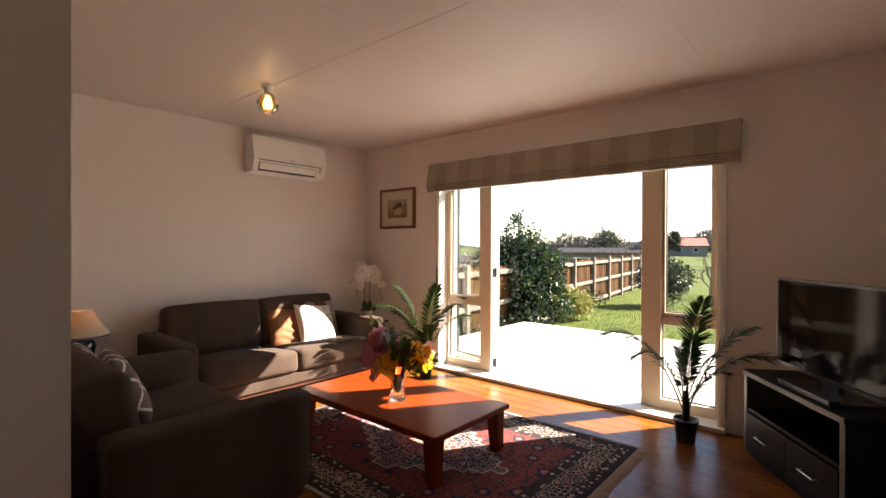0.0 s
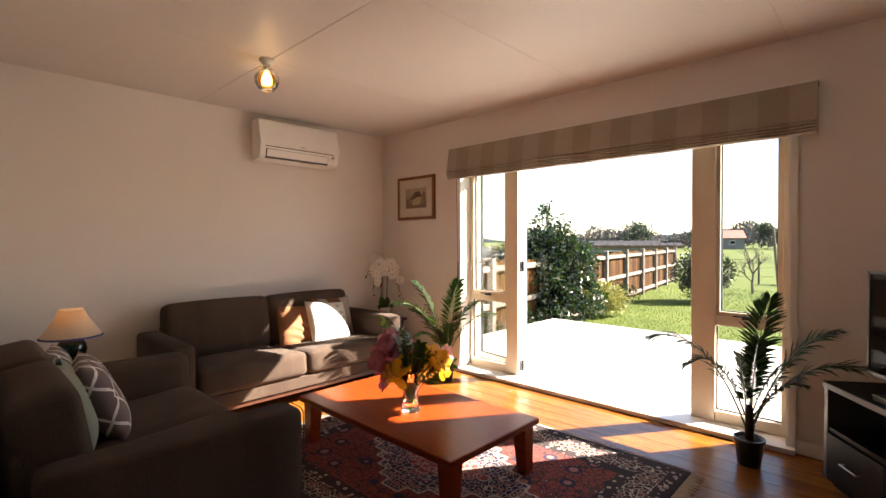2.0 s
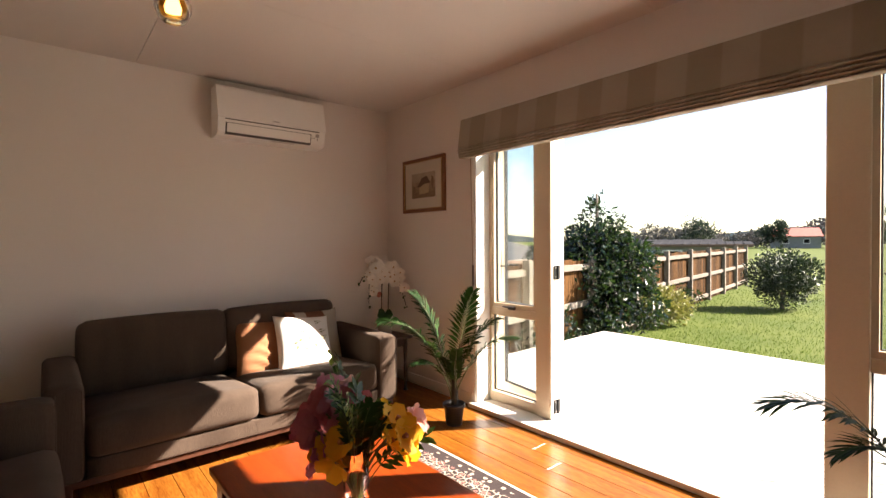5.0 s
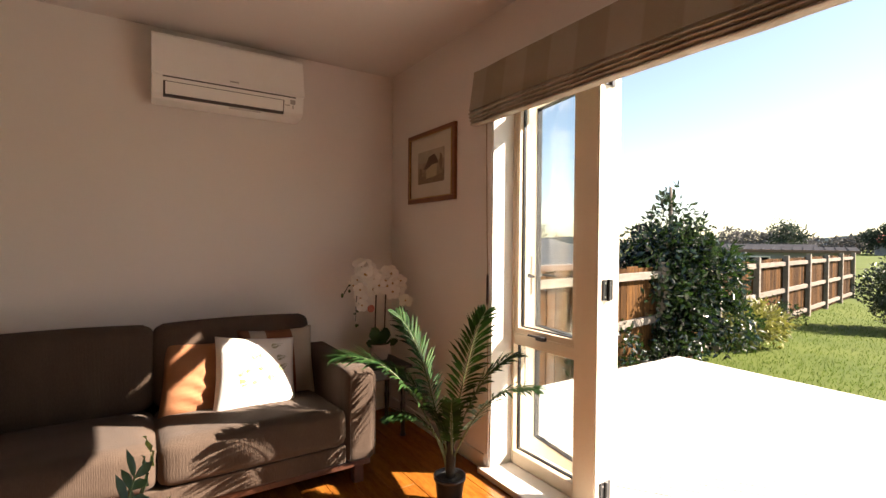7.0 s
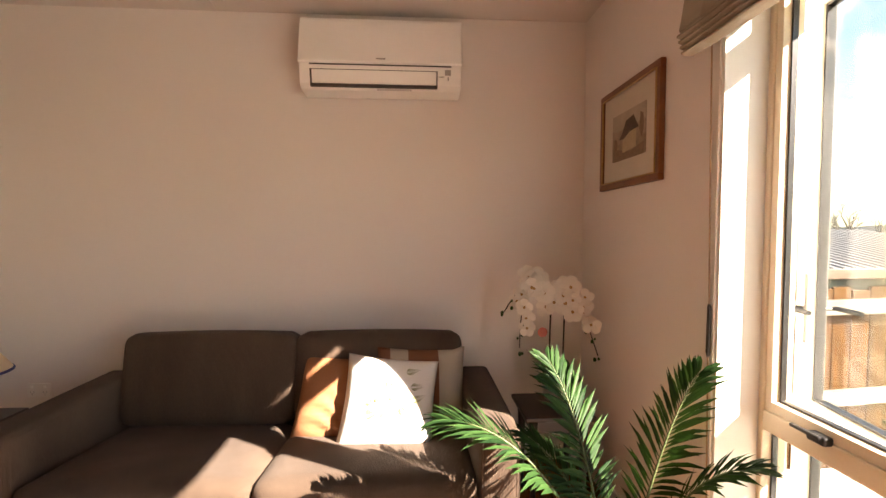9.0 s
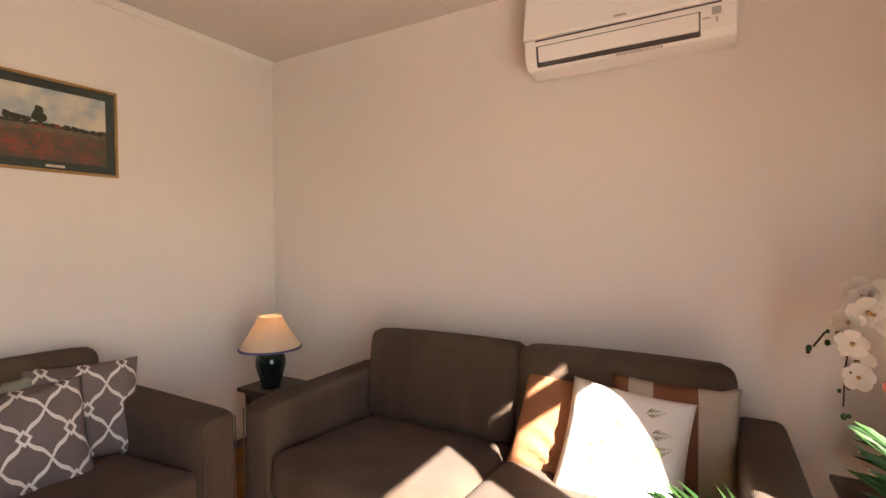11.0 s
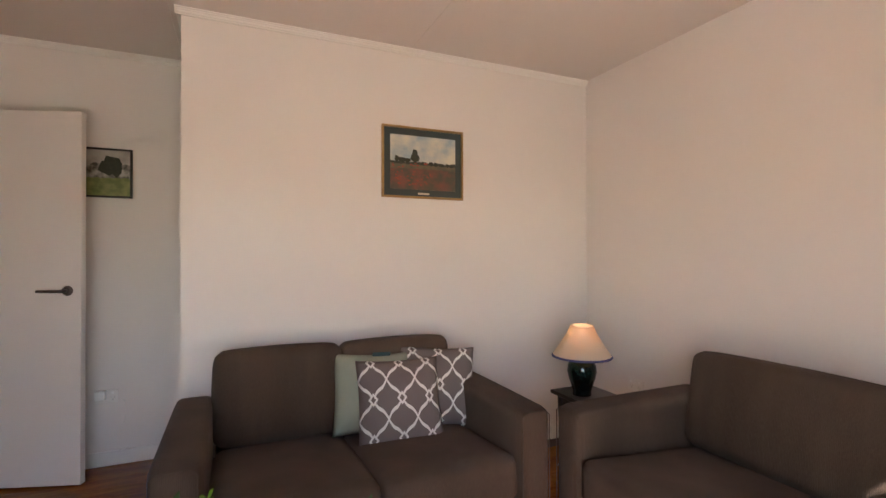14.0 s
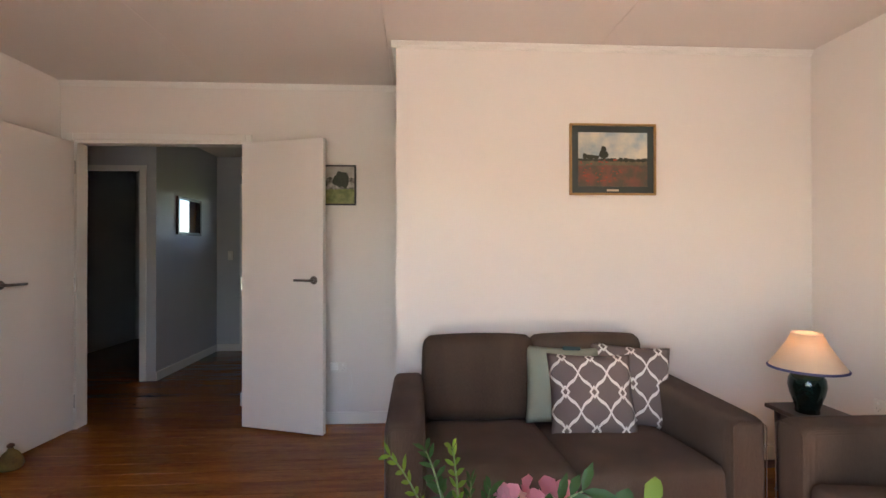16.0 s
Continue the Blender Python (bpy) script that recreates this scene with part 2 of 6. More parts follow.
solid("wall_north", joined((XW, YN, -0.5, WX0, YN + 0.24, H + .1), (WX1, YN, -0.5, XE, YN + 0.24, H + .1), (WX0, YN, WTOP, WX1, YN + 0.24, H + .1)),
      M_WALL, "cream painted wall with a wide garden window", "wall", "structure")
wall("wall_west", XW - 0.15, YS - 0.9, XW, YN + 0.24, -0.5, H + .1, label="cream painted wall behind the long sofa")
solid("wall_south", joined((XW, YB - 0.1, 0, XNIB, YS, H + .1)), M_WALL, "cream painted wall behind the two seat sofa", "wall", "structure")
solid("wall_back", joined((XNIB, YB - 0.1, 0, DX0, YB, H + .1), (DX1, YB - 0.1, 0, XE, YB, H + .1), (DX0, YB - 0.1, DTOP, DX1, YB, H + .1)),
      M_WALL, "cream painted wall with a double doorway", "wall", "structure")
wall("wall_east", XE, YB - 0.1, XE + 0.15, YN + 0.24, -0.5, H + .1, label="plain cream painted wall")

# ceiling sheets with open joints
bm = bmesh.new()
xs, ys = [XW, -2.72, -1.503, -0.285, XE], [YB, 2.055, YN]
for i in range(4):
    for j in range(2):
        box(xs[i] + (0.001 if i else 0), ys[j] + (0.0025 if j else 0), H, xs[i + 1] - (0.001 if i < 3 else 0), ys[j + 1] - (0.0025 if j < 1 else 0), H + 0.012, bm=bm)
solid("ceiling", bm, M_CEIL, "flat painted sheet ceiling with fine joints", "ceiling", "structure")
solid("ceiling_backing", box(XW, YB - 0.1, H + 0.0125, XE, YN, H + 0.06), M_GROOVE, "dark backing above the ceiling joints", "ceiling", "structure")
solid("roof", box(XW - 0.5, -2.9, H + 0.1, 2.6, YN + 0.55, H + 0.2), M_TRIM, "plain roof slab over the room", "roof", "structure")


def cornice(name, x0, y0, x1, y1, nx, ny):
    """A small stepped cove along a wall's top; (nx, ny) points into the room."""
    steps = [(0.008, 0.034), (0.014, 0.026), (0.020, 0.014), (0.028, 0.007)]
    b = bmesh.new()
    for d, h in steps:
        xa, xb = sorted((x0, x1)) if nx == 0 else sorted((x0, x0 + nx * d))
        ya, yb = sorted((y0, y1)) if ny == 0 else sorted((y0, y0 + ny * d))
        box(xa, ya, H - h, xb, yb, H - 0.0005 - d * 0.02, bm=b)
    return solid(name, b, M_TRIM, "small white moulded ceiling cornice", "cornice", "structure")


cornice("cornice_south", XW, YS, XNIB + 0.028, YS, 0, 1)
cornice("cornice_nib", XNIB, YB, XNIB, YS, 1, 0)
cornice("cornice_back", XNIB, YB, XE, YB, 0, 1)

# skirting boards
SK = 0.085


def skirting(name, x0, y0, x1, y1):
    return solid(name, box(x0, y0, 0.0, x1, y1, SK, 0.004), M_TRIM, "white painted skirting board", "baseboard", "structure")


skirting("baseboard_west", XW, YS + 0.012, XW + 0.012, YN - 0.012)
skirting("baseboard_south", XW, YS, XNIB, YS + 0.012)
skirting("baseboard_nib", XNIB, YB, XNIB + 0.012, YS)
skirting("baseboard_back", XNIB + 0.012, YB, DX0 - 0.05, YB + 0.012)
skirting("baseboard_north_a", XW, YN - 0.012, WX0 - 0.035, YN)
skirting("baseboard_north_b", WX1 + 0.035, YN - 0.012, XE, YN)
skirting("baseboard_east", XE - 0.012, YB, XE, YN - 0.012)

# ---------------------------------------------------------------- garden window with open leaf
FY0, FY1 = 4.13, 4.21
win = thing("window_1", "cream framed garden window with open middle doorway", "window", kind="structure")
part("reveal_lining", box(WX0, YN - 0.004, 0.03, WX0 + 0.014, FY0, WTOP - 0.001), M_TRIM, win)
part("reveal_lining", box(WX1 - 0.014, YN - 0.004, 0.03, WX1, FY0, WTOP - 0.001), M_TRIM, win)
part("reveal_lining", box(WX0 + 0.014, YN - 0.004, WTOP - 0.014, WX1 - 0.014, FY0, WTOP - 0.001), M_TRIM, win)
for x0, x1 in ((WX0 - 0.035, WX0 + 0.002), (WX1 - 0.002, WX1 + 0.035)):
    part("architrave", box(x0, YN - 0.012, 0.0, x1, YN - 0.0045, WTOP, 0.002), M_TRIM, win)
part("window_sill", box(WX0 - 0.035, 3.945, 0.0, WX1 + 0.035, 4.24, 0.032, 0.004), M_TRIM, win, "white painted threshold board")
part("window_frame", box(WX0 + 0.014, FY0, 0.032, WX0 + 0.034, FY1, WTOP - 0.014, 0.005), M_FRAME, win)
part("window_frame", box(WX1 - 0.055, FY0, 0.032, WX1 - 0.014, FY1, WTOP - 0.014, 0.005), M_FRAME, win)
part("window_frame", box(WX0 + 0.034, FY0, 2.045, WX1 - 0.055, FY1, WTOP - 0.014, 0.005), M_FRAME, win)
part("mullion", box(-2.386, 4.12, 0.032, -2.262, FY1, 2.045, 0.006), M_FRAME, win)
part("mullion", box(-0.834, 4.12, 0.032, -0.688, FY1, 2.045, 0.006), M_FRAME, win)
part("leaf_edge", box(-2.2615, 4.122, 0.034, -2.256, 4.212, 2.043, 0.001), M_FRAME_OUT, win, "pale door edge with black hinges")
M_GASKET = M_BLACK


def sidelight(x0, x1):
    """Lower fixed pane, mid rail and an upper awning sash with a black stay."""
    part("rail", box(x0, FY0, 0.675, x1, FY1, 0.735, 0.005), M_FRAME, win)
    part("rail", box(x0, FY0, 0.032, x1, FY1, 0.105, 0.005), M_FRAME, win)
    sash = part("awning_sash", joined((x0, FY0 + 0.008, 0.736, x0 + 0.025, FY1 - 0.01, 2.044), (x1 - 0.025, FY0 + 0.008, 0.736, x1, FY1 - 0.01, 2.044),
                                      (x0 + 0.025, FY0 + 0.008, 0.736, x1 - 0.025, FY1 - 0.01, 0.766), (x0 + 0.025, FY0 + 0.008, 2.014, x1 - 0.025, FY1 - 0.01, 2.044)), M_FRAME, win)
    for z0, z1, e in ((0.105, 0.675, 0.0), (0.766, 2.014, 0.025)):
        a, b = x0 + e, x1 - e
        part("gasket", joined((a, 4.162, z0, a + 0.006, 4.179, z1), (b - 0.006, 4.162, z0, b, 4.179, z1), (a + .006, 4.162, z0, b - .006, 4.179, z0 + 0.006), (a + .006, 4.162, z1 - 0.006, b - .006, 4.179, z1)), M_GASKET, win)
        p = part("pane", box(a + 0.006, 4.168, z0 + 0.006, b - 0.006, 4.173, z1 - 0.006), M_PANE, win)
        p.visible_shadow = False
    c = (x0 + x1) / 2
    st = part("window_stay", box(c - 0.028, FY0 - 0.022, 0.728, c + 0.028, FY0 + 0.006, 0.752, 0.005), M_BLACK, sash, "black window stay")
    part("lever", box(c - 0.075, FY0 - 0.030, 0.742, c + 0.02, FY0 - 0.018, 0.752, 0.003), M_BLACK, sash)


sidelight(WX0 + 0.034, -2.386)
sidelight(-0.688, WX1 - 0.055)
for z in (0.115, 1.01, 1.95):
    hg = part("hinge", joined((-2.2558, 4.150, z - 0.045, -2.249, 4.178, z + 0.045), (-2.2558, 4.186, z - 0.045, -2.249, 4.214, z + 0.045)), M_BLACK, win, "black door hinge")
    part("pin", tube([(-2.246, 4.182, z - 0.047), (-2.246, 4.182, z + 0.047)], 0.008, 10), M_BLACK, hg)
    for dz in (-0.03, 0.03):
        part("screw", tube([(-2.249, 4.164, z + dz), (-2.2475, 4.164, z + dz)], 0.005, 8), M_METAL, hg)

# the garden door leaf, swung open outside the sidelight
leaf = thing("garden_door_leaf", "open cream framed glazed garden door leaf", "door", kind="structure", at=(-2.256, 4.238, 0.0), turn=180 - 9.5)
LW, LT = 0.68, 0.042
part("stile", box(0.0, -LT / 2, 0.01, 0.085, LT / 2, 2.05, 0.004), M_FRAME_OUT, leaf)
part("stile", box(LW - 0.085, -LT / 2, 0.01, LW, LT / 2, 2.05, 0.004), M_FRAME_OUT, leaf)
for z0, z1 in ((0.01, 0.12), (0.655, 0.745), (1.965, 2.05)):
    part("rail", box(0.085, -LT / 2, z0, LW - 0.085, LT / 2, z1, 0.003), M_FRAME_OUT, leaf)
for z0, z1 in ((0.12, 0.655), (0.745, 1.965)):
    part("gasket", joined((0.085, -0.014, z0, 0.092, 0.014, z1), (LW - 0.092, -0.014, z0, LW - 0.085, 0.014, z1), (0.092, -0.014, z0, LW - 0.092, 0.014, z0 + 0.007), (0.092, -0.014, z1 - 0.007, LW - 0.092, 0.014, z1)), M_GASKET, leaf)
    p = part("pane", box(0.092, -0.003, z0 + 0.007, LW - 0.092, 0.003, z1 - 0.007), M_PANE, leaf)
    p.visible_shadow = False
for s in (-1, 1):
    plate = part("handle_plate", box(LW - 0.058, s * LT / 2, 0.92, LW - 0.028, s * (LT / 2 + 0.008), 1.14, 0.003), M_METAL, leaf)
    part("lever", tube([(LW - 0.043, s * (LT / 2 + 0.006), 1.03), (LW - 0.043, s * (LT / 2 + 0.05), 1.03), (LW - 0.15, s * (LT / 2 + 0.052), 1.03)], 0.008), M_BLACK, plate)

# roman blind, drawn up
M_BLIND = material("striped_blind_cloth", (0.33, 0.285, 0.222), (0.41, 0.36, 0.288), 0.9, 3, 320, 0.3, spec=0.15)
t = M_BLIND.node_tree
tc, wv, rmp, mx = t.nodes.new("ShaderNodeTexCoord"), t.nodes.new("ShaderNodeTexWave"), t.nodes.new("ShaderNodeValToRGB"), t.nodes.new("ShaderNodeMix")
wv.bands_direction, wv.inputs["Scale"].default_value = "X", 1.05
wv.inputs["Phase Offset"].default_value = 1.0
rmp.color_ramp.elements[0].position, rmp.color_ramp.elements[1].position = 0.45, 0.55
rmp.color_ramp.elements[0].color, rmp.color_ramp.elements[1].color = (0.86, 0.845, 0.82, 1), (1, 1, 1, 1)
mx.data_type, mx.blend_type = "RGBA", "MULTIPLY"
mx.inputs[0].default_value = 1.0
src = t.nodes["Principled BSDF"].inputs["Base Color"].links[0].from_socket
t.links.new(tc.outputs["Object"], wv.inputs["Vector"])
t.links.new(wv.outputs[1], rmp.inputs[0])
t.links.new(src, mx.inputs[6])
t.links.new(rmp.outputs[0], mx.inputs[7])
t.links.new(mx.outputs[2], t.nodes["Principled BSDF"].inputs["Base Color"])
blind = thing("roman_blind", "beige striped roman blind drawn up above the window", "blind")
BX0, BX1 = -2.925, -0.145


def blind_sheet(profile, n=60):
    b = bmesh.new()
    cols = []
    for i in range(n + 1):
        x = BX0 + (BX1 - BX0) * i / n
        sag = 0.0012 * math.sin(i * 0.7) + 0.001 * math.sin(i * 0.23 + 1)
        cols.append([b.verts.new((x, y + sag * (k > 0), z - abs(sag) * (k > 1))) for k, (y, z) in enumerate(profile)])
    for c0, c1 in zip(cols, cols[1:]):
        for k in range(len(profile) - 1):
            b.faces.new((c0[k], c1[k], c1[k + 1], c0[k + 1]))
    for c in (cols[0], cols[-1]):
        b.faces.new(c)
    return b


top = blind_sheet([(3.998, 2.118), (3.955, 2.120), (3.938, 2.112), (3.912, 1.935), (3.906, 1.905), (3.916, 1.895), (3.932, 1.898), (3.948, 2.095), (3.998, 2.098)])
part("cloth", top, M_BLIND, blind)
for k in range(4):
    z, y = 1.8955 - 0.0168 * k, 3.899 + 0.005 * k
    part("fold", blind_sheet([(y + 0.040, z), (y + 0.014, z - 0.0006), (y + 0.002, z - 0.005), (y, z - 0.0095), (y + 0.003, z - 0.013), (y + 0.014, z - 0.0162), (y + 0.040, z - 0.0166)]), M_BLIND, blind)
part("head_rail", box(BX0 + 0.01, 3.96, 2.1205, BX1 - 0.01, 3.999, 2.135, 0.003), M_TRIM, blind)
M_CORD = material("blind_cord", (0.30, 0.20, 0.12), (0.38, 0.26, 0.16), 0.8, 20, 200, 0)
part("cord", tube([(-2.86, 3.975, 1.84), (-2.855, 3.98, 1.3), (-2.85, 3.982, 1.05)], 0.0028, 6), M_CORD, blind)
part("cord_pull", tube([(-2.85, 3.982, 1.05), (-2.849, 3.982, 1.04), (-2.849, 3.982, 0.90), (-2.849, 3.982, 0.885)], [0.003, 0.006, 0.007, 0.003], 8), M_DARKWOOD, blind)
part("cord", tube([(-2.849, 3.982, 0.885), (-2.845, 3.984, 0.6), (-2.835, 3.985, 0.22), (-2.85, 3.985, 0.1)], 0.0028, 6), M_CORD, blind)

# ---------------------------------------------------------------- double doors to the hall
door_frame = thing("door_frame", "white painted frame of the double doorway", "door frame", kind="structure")
part("jamb", box(DX0 - 0.001, YB - 0.102, 0, DX0 + 0.02, YB + 0.003, DTOP), M_TRIM, door_frame)
part("jamb", box(DX1 - 0.02, YB - 0.102, 0, DX1 + 0.001, YB + 0.003, DTOP), M_TRIM, door_frame)
part("head", box(DX0 + 0.02, YB - 0.102, DTOP - 0.02, DX1 - 0.02, YB + 0.003, DTOP), M_TRIM, door_frame)
part("architrave", box(DX0 - 0.045, YB + 0.0005, 0, DX0 - 0.0015, YB + 0.014, DTOP + 0.045, 0.003), M_TRIM, door_frame)
part("architrave", box(DX1 + 0.0015, YB + 0.0005, 0, DX1 + 0.045, YB + 0.014, DTOP + 0.045, 0.003), M_TRIM, door_frame)
part("architrave", box(DX0 - 0.0015, YB + 0.0005, DTOP + 0.0005, DX1 + 0.0015, YB + 0.014, DTOP + 0.045, 0.003), M_TRIM, door_frame)


def door_leaf(name, hx, hy, width, turn, label, side):
    d = thing(name, label, "door", kind="structure", at=(hx, hy, 0.0), turn=turn)
    body = part("door_panel", box(0, -0.019, 0.012, width, 0.019, 1.972, 0.0025), M_DOOR, d)
    for s in (-1, 1):
        rose = part("rose", lathe([(0.0, 0), (0.026, 0), (0.027, 0.004), (0.025, 0.009), (0.012, 0.011), (0.0, 0.011)], 24, cap=False), M_DARKMETAL, d, "round dark metal rose", True)
        rose.matrix_local = pose(width - 0.065, s * 0.0185, 1.03, -90 * s, 0, 0)
        h = part("door_handle", tube([(0, 0, 0.008), (0, 0, 0.038), (-0.006, 0, 0.048), (-0.02, 0, 0.052), (-0.118, 0, 0.052)], [0.009, 0.009, 0.009, 0.0085, 0.008], 12), M_DARKMETAL, rose, "dark metal lever handle", True)
    for z in (0.2, 1.0, 1.8):
        part("hinge", tube([(-0.004, -side * 0.02, z - 0.045), (-0.004, -side * 0.02, z + 0.045)], 0.006, 8), M_METAL, d)
    return d


door_leaf("door_1", DX0 + 0.003, YB + 0.03, 0.625, 161.5, "open white flush door with a dark lever handle", 1)
door_leaf("door_2", DX1 - 0.003, YB + 0.03, 0.60, 86.5, "open white flush door beside the plain wall", -1)

# ---------------------------------------------------------------- hall beyond the doors
HX = 0.80
# The hall's dim, cool light is put into this paint, darker than M_WALL.
M_HALL_DIM = material("dim_hall_paint", (0.46, 0.46, 0.47), (0.50, 0.50, 0.51), 0.5, 1.3, 220, 0.04)
wall("wall_hall_side", HX, -2.6, HX + 0.1, -1.25, mat=M_HALL_DIM, label="pale painted hall wall")
solid("wall_hall_doorway", joined((HX + 0.1, -1.35, 0, 0.93, -1.25, H), (0.93, -1.35, 2.0, 1.62, -1.25, H), (1.62, -1.35, 0, 2.3, -1.25, H)), M_HALL_DIM, "pale hall wall with a dark doorway", "wall", "structure")
solid("wall_hall_far", joined((-1.7, -2.7, 0, -0.42, -2.6, H), (0.47, -2.7, 0, HX + 0.1, -2.6, H), (-0.42, -2.7, 2.02, 0.47, -2.6, H)), M_HALL_DIM, "pale far wall of the hall", "wall", "structure")
wall("wall_hall_west", -1.8, -2.7, -1.7, YB - 0.1, mat=M_HALL_DIM, label="plain hall wall")
wall("wall_hall_east", 2.3, -3.6, 2.4, YB - 0.1, mat=M_HALL_DIM, label="plain hall wall")
wall("wall_dark_room", HX + 0.1, -3.6, 2.3, -3.5, mat=M_HALL_DIM, label="plain wall of the dark room")
wall("wall_dark_room_side", HX, -3.5, HX + 0.1, -2.7, mat=M_HALL_DIM, label="plain wall of the dark room")
wall("wall_hall_north", XE + 0.15, YB - 0.2, 2.3, YB - 0.1, mat=M_HALL_DIM, label="plain hall wall")
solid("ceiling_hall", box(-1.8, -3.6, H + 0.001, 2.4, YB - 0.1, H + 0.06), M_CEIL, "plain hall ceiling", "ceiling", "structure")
dfr = thing("door_frame_hall", "white painted frame of the dark doorway", "door frame", kind="structure")
part("architrave", box(0.885, -1.2495, 0, 0.945, -1.235, 2.04, 0.003), M_TRIM, dfr)
part("architrave", box(1.605, -1.2495, 0, 1.665, -1.235, 2.04, 0.003), M_TRIM, dfr)
part("architrave", box(0.945, -1.2495, 1.985, 1.605, -1.235, 2.04, 0.003), M_TRIM, dfr)
solid("baseboard_hall", box(HX - 0.012, -2.588, 0, HX, -1.25, SK, 0.003), M_TRIM, "white painted skirting board", "baseboard", "structure")
solid("baseboard_hall_far", box(0.52, -2.6, 0, HX - 0.012, -2.588, SK, 0.003), M_TRIM, "white painted skirting board", "baseboard", "structure")
fd = thing("door_3", "white glazed entry door at the far end", "door", kind="structure")
part("stile", box(-0.42, -2.66, 0, 0.02, -2.615, 2.02, 0.003), M_TRIM, fd)
part("stile", box(0.43, -2.66, 0, 0.47, -2.615, 2.02, 0.003), M_TRIM, fd)
part("rail", box(0.02, -2.66, 0, 0.43, -2.615, 1.45, 0.003), M_TRIM, fd)
part("rail", box(0.02, -2.66, 1.9, 0.43, -2.615, 2.02, 0.003), M_TRIM, fd)
p = part("pane", box(0.02, -2.64, 1.45, 0.43, -2.634, 1.9), M_PANE, fd)
p.visible_shadow = False
part("architrave", box(0.455, -2.5995, 0, 0.52, -2.585, 2.06, 0.003), M_TRIM, fd)
sw = thing("light_switch", "white light switch plate on the hall wall", "switch")
part("plate", box(0.60, -2.5995, 1.12, 0.665, -2.59, 1.235, 0.003), M_TRIM, sw)
part("rocker", box(0.62, -2.59, 1.155, 0.645, -2.585, 1.2, 0.002), M_AC, sw)

# ---------------------------------------------------------------- sofas
def sofa(name, width, at, turn, label, set_back=0.0):
    """Local: x along the width, the seat faces -y, origin at the middle of the back's foot."""
    s = thing(name, label, "sofa", at=at, turn=turn)
    w, arm, front, back = width / 2, 0.155, -0.87, 0.0
    for sx in (-1, 1):
        x0, x1 = sorted((sx * w, sx * (w - arm)))
        b = soft_box(x0, front, 0.115, x1, back - 0.05, 0.572, 0.035, 0.004)
        part("arm", b, M_SOFA, s, smooth=True)
        xf = sorted((sx * (w - 0.012), sx * (w - arm + 0.012)))
        pts = [(xf[0], front - 0.002, 0.14), (xf[0], front - 0.002, 0.545), (xf[0] + 0.02, front - 0.002, 0.562), (xf[1] - 0.02, front - 0.002, 0.562), (xf[1], front - 0.002, 0.545), (xf[1], front - 0.002, 0.14)]
        part("piping", tube(pts, 0.0025, 6), M_SOFA, s, smooth=True)
    iw = w - arm
    part("base", soft_box(-iw + 0.001, front + 0.012, 0.12, iw - 0.001, back - 0.02, 0.215, 0.012), M_SOFA, s, smooth=True)
    part("plinth", box(-w + 0.02, front + 0.03, 0.085, w - 0.02, back - 0.04, 0.116, 0.004), M_SOFA_DK, s, "dark stained wooden plinth")
    part("back_frame", soft_box(-iw + 0.01, -0.13, 0.12, iw - 0.01, back, 0.62, 0.04), M_SOFA, s, smooth=True)
    for k in (0, 1):
        x0, x1 = (-iw + 0.002, -0.001) if k == 0 else (0.001, iw - 0.002)
        b = soft_box(x0, front - 0.004, 0.217, x1, -0.20 + set_back, 0.400, 0.045, 0.010, 0.004)
        bmesh.ops.rotate(b, cent=(0, front, 0.40), matrix=Matrix.Rotation(radians(-4.6), 3, "X"), verts=b.verts[:])
        part("seat_cushion", b, M_SOFA, s, smooth=True)
        b = soft_box(x0, -0.29 + set_back, 0.35, x1, -0.10 + set_back, 0.772, 0.048, 0.012, 0.0)
        bmesh.ops.rotate(b, cent=(0, -0.2 + set_back, 0.42), matrix=Matrix.Rotation(radians(-9), 3, "X"), verts=b.verts[:])
        part("back_cushion", b, M_SOFA, s, smooth=True)
    for sx in (-1, 1):
        for y in (front + 0.06, -0.1):
            part("foot", box(sx * (w - 0.08) - 0.025, y - 0.025, 0.0, sx * (w - 0.08) + 0.025, y + 0.025, 0.086, 0.003), M_SOFA_DK, s, "dark wooden foot")
    return s


sofa("sofa", 1.90, (-3.945, 2.51, 0), 90, "long brown ribbed fabric sofa against the wall")
sofa("sofa", 1.47, (-2.285, 0.735, 0), 180, "two seat brown fabric sofa below the poppy picture", 0.06)


